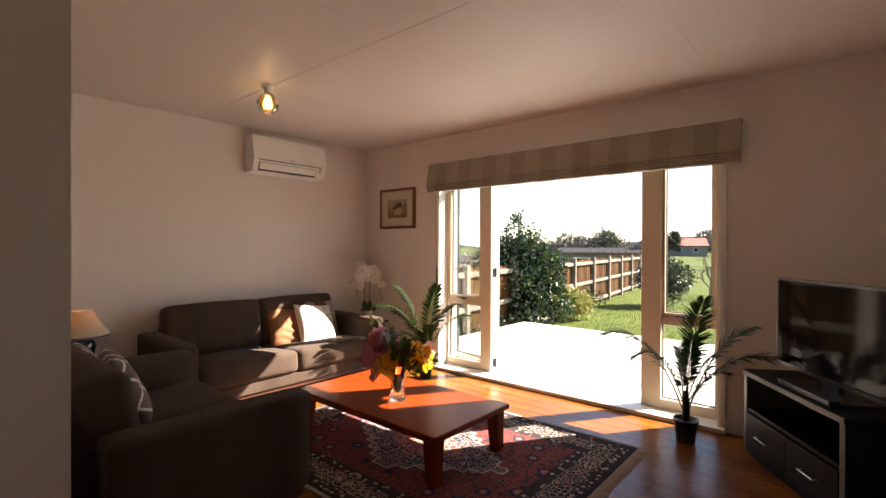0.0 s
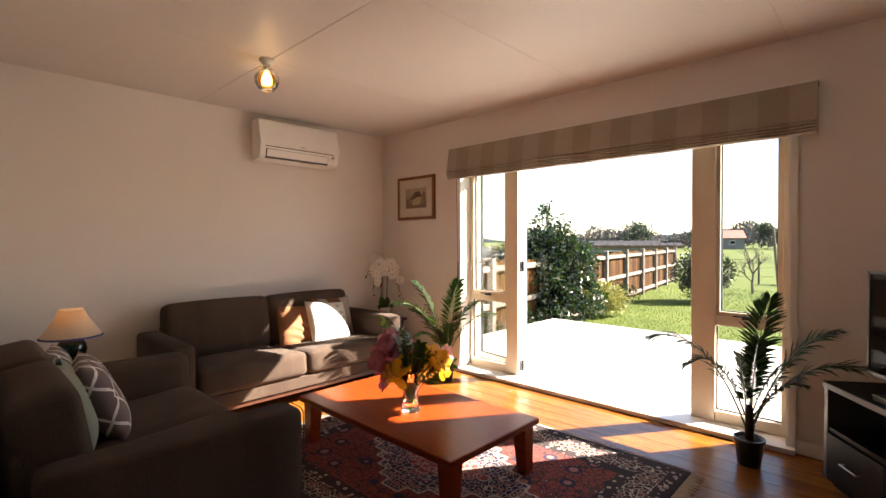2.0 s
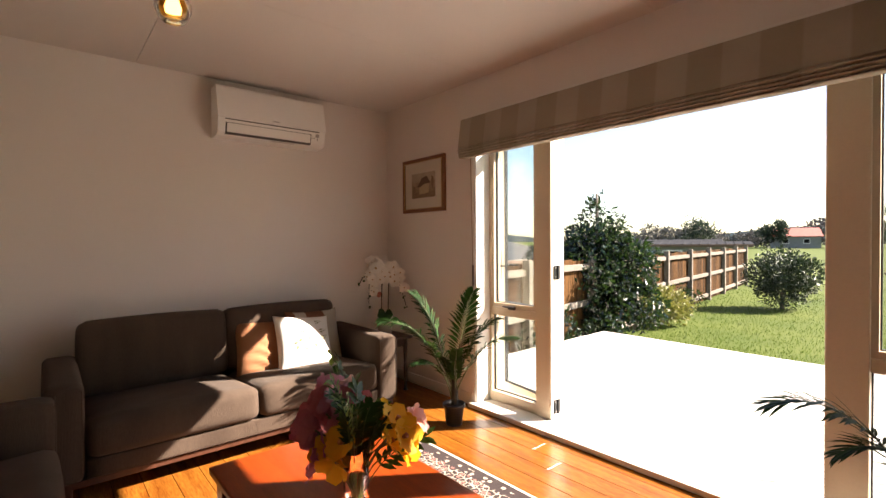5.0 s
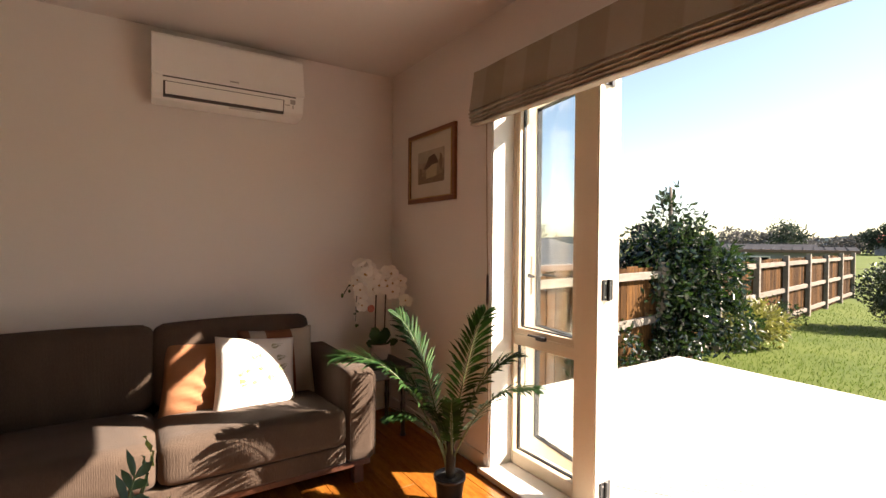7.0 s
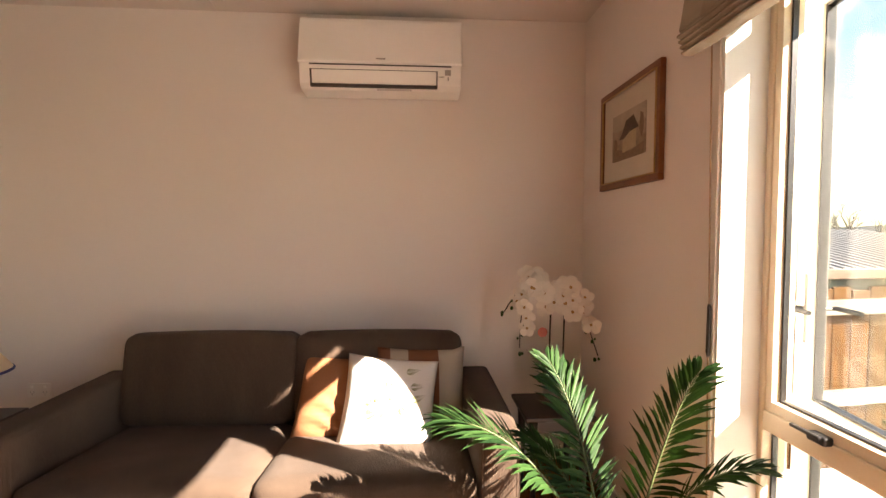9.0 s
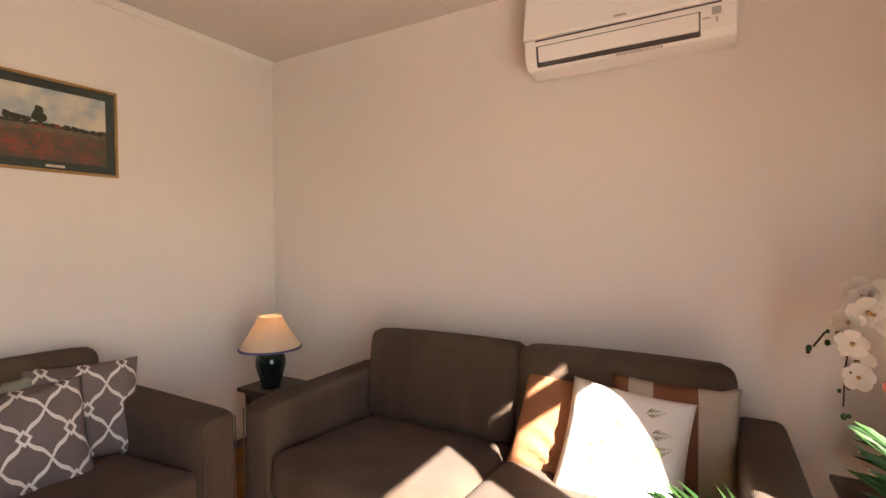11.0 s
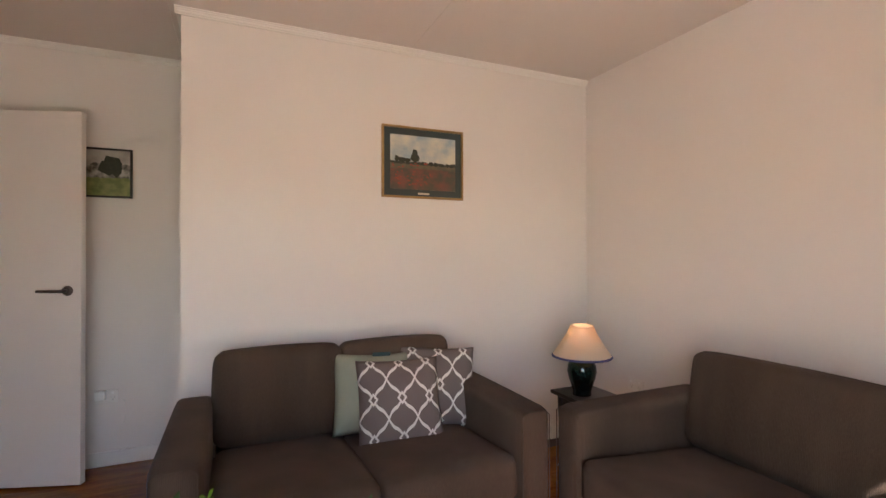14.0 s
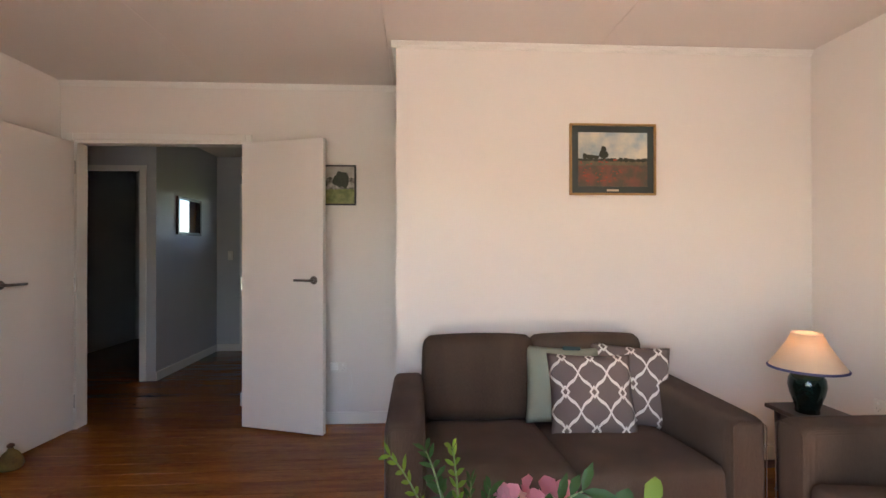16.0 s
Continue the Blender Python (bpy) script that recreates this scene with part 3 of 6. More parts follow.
# ---------------------------------------------------------------- cushions
def cushion(name, size, depth, m, mat, label, wrinkle=0.0):
    n = 22
    bm = bmesh.new()
    uv = bm.loops.layers.uv.new("uv")
    rnd = random.Random(len(label) + int(size * 1000))
    ph = [rnd.uniform(0, 6.28) for _ in range(4)]
    sides = []
    for s in (1, -1):
        g = []
        for i in range(n + 1):
            row = []
            for j in range(n + 1):
                u, v = 2 * i / n - 1, 2 * j / n - 1
                px = u * (1 - 0.06 * (1 - v * v) * abs(u) ** 2)
                pz = v * (1 - 0.06 * (1 - u * u) * abs(v) ** 2)
                h = ((1 - u ** 4) * (1 - v ** 4)) ** 0.62
                wob = wrinkle * math.sin(17 * v + 3.5 * u + ph[0] + 2 * math.sin(4 * u)) * (1 - abs(u)) * math.exp(-((v + 0.5) ** 2) * 3) + 0.05 * math.sin(3 * u + ph[1]) * math.cos(2.6 * v + ph[2])
                edge = i in (0, n) or j in (0, n)
                if s == -1 and edge:
                    row.append(sides[0][i][j])
                    continue
                row.append(bm.verts.new((px * size / 2, s * (depth / 2) * h * (1 + wob), pz * size / 2)))
            g.append(row)
        sides.append(g)
        for i in range(n):
            for j in range(n):
                q = [g[i][j], g[i + 1][j], g[i + 1][j + 1], g[i][j + 1]]
                c = [(i, j), (i + 1, j), (i + 1, j + 1), (i, j + 1)]
                if s == 1:
                    q, c = q[::-1], c[::-1]
                f = bm.faces.new(q)
                for lp, (a, b) in zip(f.loops, c):
                    lp[uv].uv = (a / n, b / n)
    ob = solid(name, bm, mat, label, "cushion", smooth=True)
    ob.matrix_world = m
    return ob


def lattice_material():
    m = material("grey_lattice_cotton", (0.145, 0.115, 0.108), (0.180, 0.145, 0.135), 0.9, 6, 380, 0.3, spec=0.15)
    t = m.node_tree
    L, N = t.links, t.nodes

    def op(kind, a, b=None):
        n = N.new("ShaderNodeMath")
        n.operation = kind
        for k, v in enumerate((a, b)):
            if v is None:
                continue
            if isinstance(v, (int, float)):
                n.inputs[k].default_value = v
            else:
                L.new(v, n.inputs[k])
        return n.outputs[0]

    uv = N.new("ShaderNodeUVMap")
    sp = N.new("ShaderNodeSeparateXYZ")
    L.new(uv.outputs[0], sp.inputs[0])
    a = op("MULTIPLY", sp.outputs[0], 2 * math.pi * 3.0)
    b = op("MULTIPLY", op("SUBTRACT", sp.outputs[1], 0.08), 2 * math.pi * 2.27)
    # bowed lattice lines
    bow = op("ADD", a, op("MULTIPLY", op("SINE", op("MULTIPLY", a, 2.0)), 0.27))
    near = [op("ABSOLUTE", op("SUBTRACT", op("FRACT", op("MULTIPLY", op(kind, b, bow), 0.5 / math.pi)), 0.5)) for kind in ("ADD", "SUBTRACT")]
    line = op("LESS_THAN", op("MINIMUM", near[0], near[1]), 0.05)
    # small diamonds where the bows meet side by side
    da = op("ABSOLUTE", op("SUBTRACT", op("FRACT", op("MULTIPLY", sp.outputs[0], 3.0)), 0.5))
    db = op("ABSOLUTE", op("SUBTRACT", op("FRACT", op("ADD", op("MULTIPLY", op("SUBTRACT", sp.outputs[1], 0.08), 2.27), 0.5)), 0.5))
    d = op("ADD", da, db)
    ring = op("MULTIPLY", op("LESS_THAN", d, 0.175), op("GREATER_THAN", d, 0.09))
    mask = op("MINIMUM", op("ADD", op("MULTIPLY", line, op("GREATER_THAN", d, 0.09)), ring), 1.0)
    mx = N.new("ShaderNodeMix")
    mx.data_type = "RGBA"
    b_ = N["Principled BSDF"]
    src = b_.inputs["Base Color"].links[0].from_socket
    L.new(mask, mx.inputs[0])
    L.new(src, mx.inputs[6])
    mx.inputs[7].default_value = (0.72, 0.69, 0.65, 1)
    L.new(mx.outputs[2], b_.inputs["Base Color"])
    return m


def banded_material(name, stops):
    """Cloth woven in wide upright bands."""
    m = material(name, (0.8, 0.8, 0.8), (1, 1, 1), 0.9, 5, 380, 0.3, spec=0.15)
    t = m.node_tree
    b = t.nodes["Principled BSDF"]
    uv, sp, rp, mx = t.nodes.new("ShaderNodeUVMap"), t.nodes.new("ShaderNodeSeparateXYZ"), t.nodes.new("ShaderNodeValToRGB"), t.nodes.new("ShaderNodeMix")
    rp.color_ramp.interpolation = "CONSTANT"
    els = rp.color_ramp.elements
    while len(els) < len(stops):
        els.new(0.5)
    for e, (pos, c) in zip(els, stops):
        e.position, e.color = pos, rgb(c)
    mx.data_type, mx.blend_type = "RGBA", "MULTIPLY"
    mx.inputs[0].default_value = 1.0
    src = b.inputs["Base Color"].links[0].from_socket
    t.links.new(uv.outputs[0], sp.inputs[0])
    t.links.new(sp.outputs[0], rp.inputs[0])
    t.links.new(src, mx.inputs[6])
    t.links.new(rp.outputs[0], mx.inputs[7])
    t.links.new(mx.outputs[2], b.inputs["Base Color"])
    return m


M_LATTICE = lattice_material()
M_SAGE = material("sage_cotton", (0.26, 0.28, 0.215), (0.32, 0.34, 0.265), 0.9, 5, 380, 0.3, spec=0.15)
M_TAN = material("tan_suede_cloth", (0.27, 0.112, 0.052), (0.36, 0.165, 0.082), 0.85, 5, 240, 0.3, spec=0.15)
M_WHITEPRINT = material("white_printed_cotton", (0.74, 0.72, 0.67), (0.80, 0.78, 0.73), 0.9, 5, 380, 0.3, spec=0.15)
M_BANDS = banded_material("banded_cloth", [(0.0, (0.20, 0.085, 0.045)), (0.14, (0.46, 0.40, 0.31)), (0.34, (0.20, 0.085, 0.045)), (0.68, (0.46, 0.40, 0.31)), (0.97, (0.40, 0.34, 0.26))])

GRP = "scatter cushions on the sofas"


def lean(x, y, z, turn, back, tilt=0.0):
    return pose(x, y, z, 0, 0, turn) @ pose(0, 0, 0, -back, 0, 0) @ pose(0, 0, 0, 0, tilt, 0)


# two seat sofa: sage, lattice, lattice
tagged(cushion("cushion", 0.385, 0.12, lean(-2.415, 0.985, 0.540, 174, 18, 2), M_SAGE, "sage green cushion tucked behind a grey one"), group=GRP)
tagged(cushion("cushion", 0.41, 0.13, lean(-2.750, 1.005, 0.535, 171, 18, 4), M_LATTICE, "grey cushion with white lattice leaning in the corner"), group=GRP)
fc = cushion("cushion", 0.408, 0.14, lean(-2.515, 1.105, 0.518, 172, 24, 0), M_LATTICE, "grey square cushion with a white lattice print")
tagged(fc, group=GRP)
tb = box(-0.045, -0.026, 0.152, 0.045, -0.008, 0.188, 0.004)
patch = solid("cushion_label", tb, material("teal_patch", (0.02, 0.05, 0.06), (0.03, 0.07, 0.08), 0.8, 8, 100, 0.1), "small dark teal cloth patch on the sage cushion", "patch")
patch.matrix_world = lean(-2.46, 0.985, 0.540, 174, 18, 2)
# long sofa: banded, tan, white print
tagged(cushion("cushion", 0.42, 0.12, lean(-3.645, 3.110, 0.512, 94, 17, 1), M_BANDS, "brown and cream banded cushion at the back"), group=GRP)
tagged(cushion("cushion", 0.40, 0.13, lean(-3.60, 2.735, 0.496, 82, 28, 2), M_TAN, "creased tan cushion half in the sun", 0.20), group=GRP)
wc = cushion("cushion", 0.41, 0.14, lean(-3.505, 2.965, 0.512, 94, 29, 7), M_WHITEPRINT, "white cushion with a yellow and green sprig print")
tagged(wc, group=GRP)
# the sprigs printed on the white cushion, as thin appliqué just proud of the cloth
M_SPRIG_G = material("olive_print", (0.16, 0.17, 0.07), (0.22, 0.23, 0.10), 0.9, 20, 200, 0)
M_SPRIG_Y = material("yellow_print", (0.62, 0.45, 0.08), (0.72, 0.55, 0.14), 0.9, 20, 200, 0)


def on_cushion(u, v, depth=0.14, size=0.41, lift=0.0015):
    h = max(0.0, (1 - u ** 4) * (1 - v ** 4)) ** 0.62
    return Vector((u * (1 - 0.06 * (1 - v * v) * u * u) * size / 2, -(depth / 2) * h * 1.05 - lift - 0.002, v * (1 - 0.06 * (1 - u * u) * v * v) * size / 2))


def sprig(bm, u, v, ang, ln, wd):
    c, s = math.cos(ang), math.sin(ang)
    out = [(0, 0), (0.5, wd), (1, 0), (0.5, -wd)]
    vs = [bm.verts.new(on_cushion(u + ln * (a * c - b * s), v + ln * (a * s + b * c))) for a, b in out]
    bm.faces.new(vs)


rnd = random.Random(5)
bg, by = bmesh.new(), bmesh.new()
for cu, cv, ang in ((0.30, 0.62, 0.3), (0.42, 0.30, 0.2), (0.48, 0.02, 0.5), (0.1, 0.35, 2.5), (0.25, -0.1, -1.2), (-0.35, -0.1, 2.6), (-0.1, 0.25, 1.9), (-0.45, -0.35, 0.4)):
    for k in range(7):
        f = k / 6
        u, v = cu + 0.32 * f * math.cos(ang), cv + 0.32 * f * math.sin(ang)
        for sgn in (-1, 1):
            sprig(bg, u, v, ang + sgn * 0.7, 0.125 * (1.15 - f), 0.13)
for cu, cv in ((-0.25, 0.0), (-0.4, -0.25), (0.05, 0.05), (-0.1, -0.3)):
    for k in range(6):
        sprig(by, cu, cv, k * 1.05, 0.07, 0.3)
for nm, b, mt in (("printed_leaves", bg, M_SPRIG_G), ("printed_flowers", by, M_SPRIG_Y)):
    part(nm, b, mt, wc)["kind"] = "stuff"

# ---------------------------------------------------------------- coffee table
tab = thing("coffee_table", "low cherry wood coffee table on the rug", "table", at=(-1.83, 2.437, 0.012))
TX, TY, TZ = 0.635, 0.35, 0.282
part("tabletop", box(-TX, -TY, TZ - 0.032, TX, TY, TZ, 0.008, 3), M_TABLE, tab)
part("apron", box(-TX + 0.07, -TY + 0.045, TZ - 0.062, TX - 0.07, -TY + 0.063, TZ - 0.0325), M_TABLE, tab)
part("apron", box(-TX + 0.07, TY - 0.063, TZ - 0.062, TX - 0.07, TY - 0.045, TZ - 0.0325), M_TABLE, tab)
part("apron", box(-TX + 0.045, -TY + 0.065, TZ - 0.062, -TX + 0.063, TY - 0.065, TZ - 0.0325), M_TABLE, tab)
part("apron", box(TX - 0.063, -TY + 0.065, TZ - 0.062, TX - 0.045, TY - 0.065, TZ - 0.0325), M_TABLE, tab)
for sx in (-1, 1):
    for sy in (-1, 1):
        cx, cy = sx * (TX - 0.065), sy * (TY - 0.065)
        b = box(cx - 0.042, cy - 0.042, 0.0, cx + 0.042, cy + 0.042, TZ - 0.0325, 0.004)
        for v in b.verts:
            if v.co.z < 0.05:
                v.co.x, v.co.y = cx + (v.co.x - cx) * 0.72 + sx * 0.008, cy + (v.co.y - cy) * 0.72 + sy * 0.008
        part("leg", b, M_TABLE, tab)

# ---------------------------------------------------------------- side tables
def side_table(name, at, turn, h, w, label):
    s = thing(name, label, "side table", at=at, turn=turn)
    part("tabletop", box(-w, -w, h - 0.022, w, w, h, 0.006, 3), M_DARKWOOD, s)
    for a in range(4):
        b = box(-w + 0.055, w - 0.055, h - 0.085, w - 0.055, w - 0.038, h - 0.0225)
        bmesh.ops.rotate(b, cent=(0, 0, 0), matrix=Matrix.Rotation(a * math.pi / 2, 3, "Z"), verts=b.verts[:])
        part("apron", b, M_DARKWOOD, s)
    for sx in (-1, 1):
        for sy in (-1, 1):
            x, y = sx * (w - 0.045), sy * (w - 0.045)
            leg = lathe([(0.020, 0), (0.014, 0.02), (0.012, 0.10), (0.017, 0.2), (0.012, 0.22), (0.019, h - 0.10), (0.021, h - 0.023)], 10, at=(x, y, 0))
            part("leg", leg, M_DARKWOOD, s, smooth=True)
    return s


side_table("side_table", (-3.61, 1.13, 0), 0, 0.432, 0.14, "small dark wooden side table in the corner")
side_table("side_table", (-3.625, 3.725, 0), 0, 0.45, 0.16, "small dark turned leg table beside the sofa")

# ---------------------------------------------------------------- table lamp
lampx, lampy = -3.572, 1.145
M_GREENCER = material("dark_green_glaze", (0.004, 0.016, 0.014), (0.009, 0.028, 0.025), 0.12, 7, 90, 0.02, spec=0.6)
M_SHADE = material("cream_lamp_shade", (0.70, 0.60, 0.46), (0.76, 0.66, 0.52), 0.85, 8, 300, 0.12, spec=0.2)
t = M_SHADE.node_tree
tr, mxs = t.nodes.new("ShaderNodeBsdfTranslucent"), t.nodes.new("ShaderNodeMixShader")
tr.inputs[0].default_value = (0.85, 0.66, 0.42, 1)
mxs.inputs[0].default_value = 0.35
t.links.new(t.nodes["Principled BSDF"].outputs[0], mxs.inputs[1])
t.links.new(tr.outputs[0], mxs.inputs[2])
t.links.new(mxs.outputs[0], t.nodes["Material Output"].inputs[0])
M_NAVY = material("navy_trim", (0.05, 0.055, 0.16), (0.07, 0.08, 0.21), 0.8, 20, 200, 0.1)
M_BULB = glow_material("lamp_bulb", (1.0, 0.55, 0.22), 1.2)
lm = thing("table_lamp", "lit table lamp with green base and cream shade", "lamp", at=(lampx, lampy, 0.4325))
part("base", lathe([(0.050, 0), (0.052, 0.008), (0.048, 0.016), (0.058, 0.05), (0.072, 0.09), (0.080, 0.13), (0.076, 0.165), (0.060, 0.190), (0.044, 0.205), (0.040, 0.214), (0.046, 0.222), (0.012, 0.226), (0.010, 0.25)], 32), M_GREENCER, lm, "dark green glazed ceramic base", True)
part("stem", tube([(0, 0, 0.25), (0, 0, 0.285)], 0.009), M_METAL, lm)
prof = [(0.163, 0.215), (0.125, 0.27), (0.085, 0.335), (0.062, 0.385)]
sh = part("shade", lathe(prof + [(r - 0.003, z) for r, z in prof[::-1]] + [prof[0]], 48, cap=False), M_SHADE, lm, "cream conical shade with navy trim", True)
part("trim", lathe([(0.1645, 0.211), (0.1655, 0.2155), (0.160, 0.2225), (0.157, 0.2215), (0.160, 0.211), (0.1645, 0.211)], 48, cap=False), M_NAVY, sh, "navy trim")
part("trim", lathe([(0.0645, 0.381), (0.0635, 0.387), (0.060, 0.387), (0.060, 0.381), (0.0645, 0.381)], 48, cap=False), M_SHADE, sh)
part("bulb", lathe([(0.008, 0.285), (0.02, 0.30), (0.026, 0.32), (0.02, 0.342), (0.004, 0.35)], 16), M_BULB, lm, smooth=True)
lamp_point("table_lamp_light", (lampx, lampy, 0.435 + 0.330), 0.13, (1.0, 0.66, 0.36), 0.03)

# ---------------------------------------------------------------- ceiling lamp
M_AMBER = glass_material("amber_glass", (1.0, 0.70, 0.22), 0.02, 1.3)
M_BULB2 = glow_material("ceiling_bulb", (1.0, 0.80, 0.50), 1.3)
cl = thing("ceiling_light", "lit amber glass ceiling light", "lamp", at=(-2.735, 2.035, H))
part("base", lathe([(0.045, -0.0005), (0.047, -0.008), (0.040, -0.022), (0.024, -0.028), (0.022, -0.06), (0.030, -0.064), (0.030, -0.07), (0.001, -0.07)], 24, cap=False), M_TRIM, cl, smooth=True)
prof = [(0.030, -0.055), (0.058, -0.080), (0.074, -0.115), (0.074, -0.145), (0.060, -0.180), (0.040, -0.198)]
g = part("globe", lathe(prof + [(r - 0.003, z) for r, z in prof[::-1]] + [prof[0]], 40, cap=False), M_AMBER, cl, "amber glass globe", True)
g.visible_shadow = False
part("bulb", lathe([(0.012, -0.07), (0.024, -0.10), (0.034, -0.135), (0.030, -0.160), (0.012, -0.172), (0.001, -0.174)], 18, cap=False), M_BULB2, cl, "glowing bulb", True)
lamp_point("ceiling_lamp_light", (-2.735, 2.035, H - 0.185), 0.003, (1.0, 0.74, 0.42), 0.03)

# ---------------------------------------------------------------- air conditioner
AY0, AY1, AX = 2.505, 3.305, XW
ac = thing("air_conditioner", "white wall mounted air conditioner above the sofa", "air conditioner", at=(AX, AY0, 0))
AL = AY1 - AY0


def extruded(profile, y0, y1, bevel=0.0):
    """A long body whose (x, z) section runs along y."""
    b = bmesh.new()
    a = [b.verts.new((x, y0, z)) for x, z in profile]
    c = [b.verts.new((x, y1, z)) for x, z in profile]
    b.faces.new(a)
    b.faces.new(c[::-1])
    for i in range(len(profile)):
        j = (i + 1) % len(profile)
        b.faces.new((a[i], c[i], c[j], a[j]))
    bmesh.ops.recalc_face_normals(b, faces=b.faces[:])
    if bevel:
        bmesh.ops.bevel(b, geom=b.edges[:], offset=bevel, segments=2, profile=0.5, affect="EDGES", clamp_overlap=True)
    return b


part("body", extruded([(0.0, 2.325), (0.110, 2.325), (0.122, 2.315), (0.168, 2.095), (0.166, 2.060), (0.152, 1.998), (0.120, 1.975), (0.0, 1.966)], 0, AL, 0.005), M_AC, ac)
part("front_panel", extruded([(0.112, 2.3285), (0.126, 2.3265), (0.136, 2.312), (0.184, 2.098), (0.178, 2.091), (0.160, 2.094)], -0.002, AL + 0.002, 0.003), M_AC, ac)
part("panel_gap", extruded([(0.150, 2.0905), (0.1695, 2.0905), (0.1690, 2.084), (0.150, 2.084)], 0.05, AL - 0.05), M_AC_DK, ac, "dark line under the front panel")
part("vent_gap", extruded([(0.150, 2.066), (0.1685, 2.064), (0.1530, 1.986), (0.135, 1.984)], 0.052, AL - 0.118), M_AC_DK, ac, "dark air outlet")
part("vane", extruded([(0.160, 2.062), (0.1730, 2.060), (0.1625, 1.999), (0.152, 1.997)], 0.062, AL - 0.124, 0.003), M_AC, ac, "white outlet vane")
part("display", box(0.160, AL - 0.082, 2.046, 0.1695, AL - 0.052, 2.072, 0.002), M_GREY, ac, "small grey display")
part("printed_bar", box(0.160, AL - 0.112, 2.036, 0.1665, AL - 0.086, 2.039), M_GREY, ac)
part("printed_bar", box(0.160, AL - 0.068, 2.020, 0.1645, AL - 0.062, 2.038), M_GREY, ac)
part("mark", box(0.176, AL / 2 - 0.022, 2.110, 0.1835, AL / 2 + 0.024, 2.117), M_GREY, ac)
for k in range(14):
    part("printed_bar", box(0.118, AL / 2 - 0.02 + k * 0.0125, 1.976, 0.1345, AL / 2 - 0.011 + k * 0.0125, 1.982), M_PRINT, ac)


# ---------------------------------------------------------------- pictures
def picture(name, w, h, bar, mount, m, frame_mat, mount_mat, art_mat, label):
    """Local: x to the right, z up, the face looks to -y; the back at y = 0."""
    p = thing(name, label, "picture")
    p.matrix_world = m
    d = 0.022
    for nm, bx in (("frame_bar", (-w / 2, -d, -h / 2, w / 2, 0, -h / 2 + bar)), ("frame_bar", (-w / 2, -d, h / 2 - bar, w / 2, 0, h / 2)),
                   ("frame_bar", (-w / 2, -d, -h / 2 + bar, -w / 2 + bar, 0, h / 2 - bar)), ("frame_bar", (w / 2 - bar, -d, -h / 2 + bar, w / 2, 0, h / 2 - bar))):
        part(nm, box(*bx, 0.003), frame_mat, p)
    part("mount", box(-w / 2 + bar, -0.010, -h / 2 + bar, w / 2 - bar, -0.002, h / 2 - bar), mount_mat, p)
    a = part("print", box(-w / 2 + bar + mount, -0.0125, -h / 2 + bar + mount, w / 2 - bar - mount, -0.0105, h / 2 - bar - mount), art_mat, p)
    return p


M_GILT = material("old_gilt", (0.34, 0.20, 0.07), (0.48, 0.30, 0.12), 0.4, 20, 160, 0.1, metal=0.35)
M_OAKFRAME = material("brown_wood_frame", (0.13, 0.042, 0.014), (0.22, 0.078, 0.026), 0.35, 12, 90, 0.08)
M_BLACKFRAME = material("black_frame", (0.012, 0.010, 0.009), (0.02, 0.017, 0.015), 0.35, 12, 90, 0.05)
M_SLATE = material("slate_green_mount", (0.032, 0.044, 0.042), (0.042, 0.056, 0.053), 0.6, 6, 150, 0.03)
M_CREAMMOUNT = material("cream_mount", (0.56, 0.50, 0.41), (0.62, 0.56, 0.46), 0.8, 6, 150, 0.03)


def landscape_material(name, layers, size, soft=0.02, rough=0.35):
    """Painted bands from the bottom up: (height, low colour, high colour), in a picture of that height."""
    m = bpy.data.materials.new(name)
    m.use_nodes = True
    t = m.node_tree
    b = t.nodes["Principled BSDF"]
    b.inputs["Roughness"].default_value = rough
    tc, sp = t.nodes.new("ShaderNodeTexCoord"), t.nodes.new("ShaderNodeSeparateXYZ")
    t.links.new(tc.outputs["Object"], sp.inputs[0])
    wob = t.nodes.new("ShaderNodeTexNoise")
    wob.inputs["Scale"].default_value, wob.inputs["Detail"].default_value = 26, 4
    t.links.new(tc.outputs["Object"], wob.inputs["Vector"])
    colour = None
    for k, (z, lo, hi, sc) in enumerate(layers):
        n = t.nodes.new("ShaderNodeTexNoise")
        n.inputs["Scale"].default_value, n.inputs["Detail"].default_value = sc, 5
        t.links.new(tc.outputs["Object"], n.inputs["Vector"])
        r = t.nodes.new("ShaderNodeValToRGB")
        r.color_ramp.elements[0].position, r.color_ramp.elements[1].position = 0.38, 0.62
        r.color_ramp.elements[0].color, r.color_ramp.elements[1].color = rgb(lo), rgb(hi)
        t.links.new(n.outputs[0], r.inputs[0])
        if colour is None:
            colour = r.outputs[0]
            continue
        s = t.nodes.new("ShaderNodeMath")
        s.operation = "MULTIPLY_ADD"
        s.inputs[1].default_value, s.inputs[2].default_value = soft * 2, -soft
        t.links.new(wob.outputs[0], s.inputs[0])
        a = t.nodes.new("ShaderNodeMath")
        t.links.new(sp.outputs["Z"], a.inputs[0])
        t.links.new(s.outputs[0], a.inputs[1])
        g = t.nodes.new("ShaderNodeMapRange")
        g.inputs[1].default_value, g.inputs[2].default_value = z - 0.003, z + 0.003
        t.links.new(a.outputs[0], g.inputs[0])
        mx = t.nodes.new("ShaderNodeMix")
        mx.data_type = "RGBA"
        t.links.new(g.outputs[0], mx.inputs[0])
        t.links.new(colour, mx.inputs[6])
        t.links.new(r.outputs[0], mx.inputs[7])
        colour = mx.outputs[2]
    t.links.new(colour, b.inputs["Base Color"])
    return m


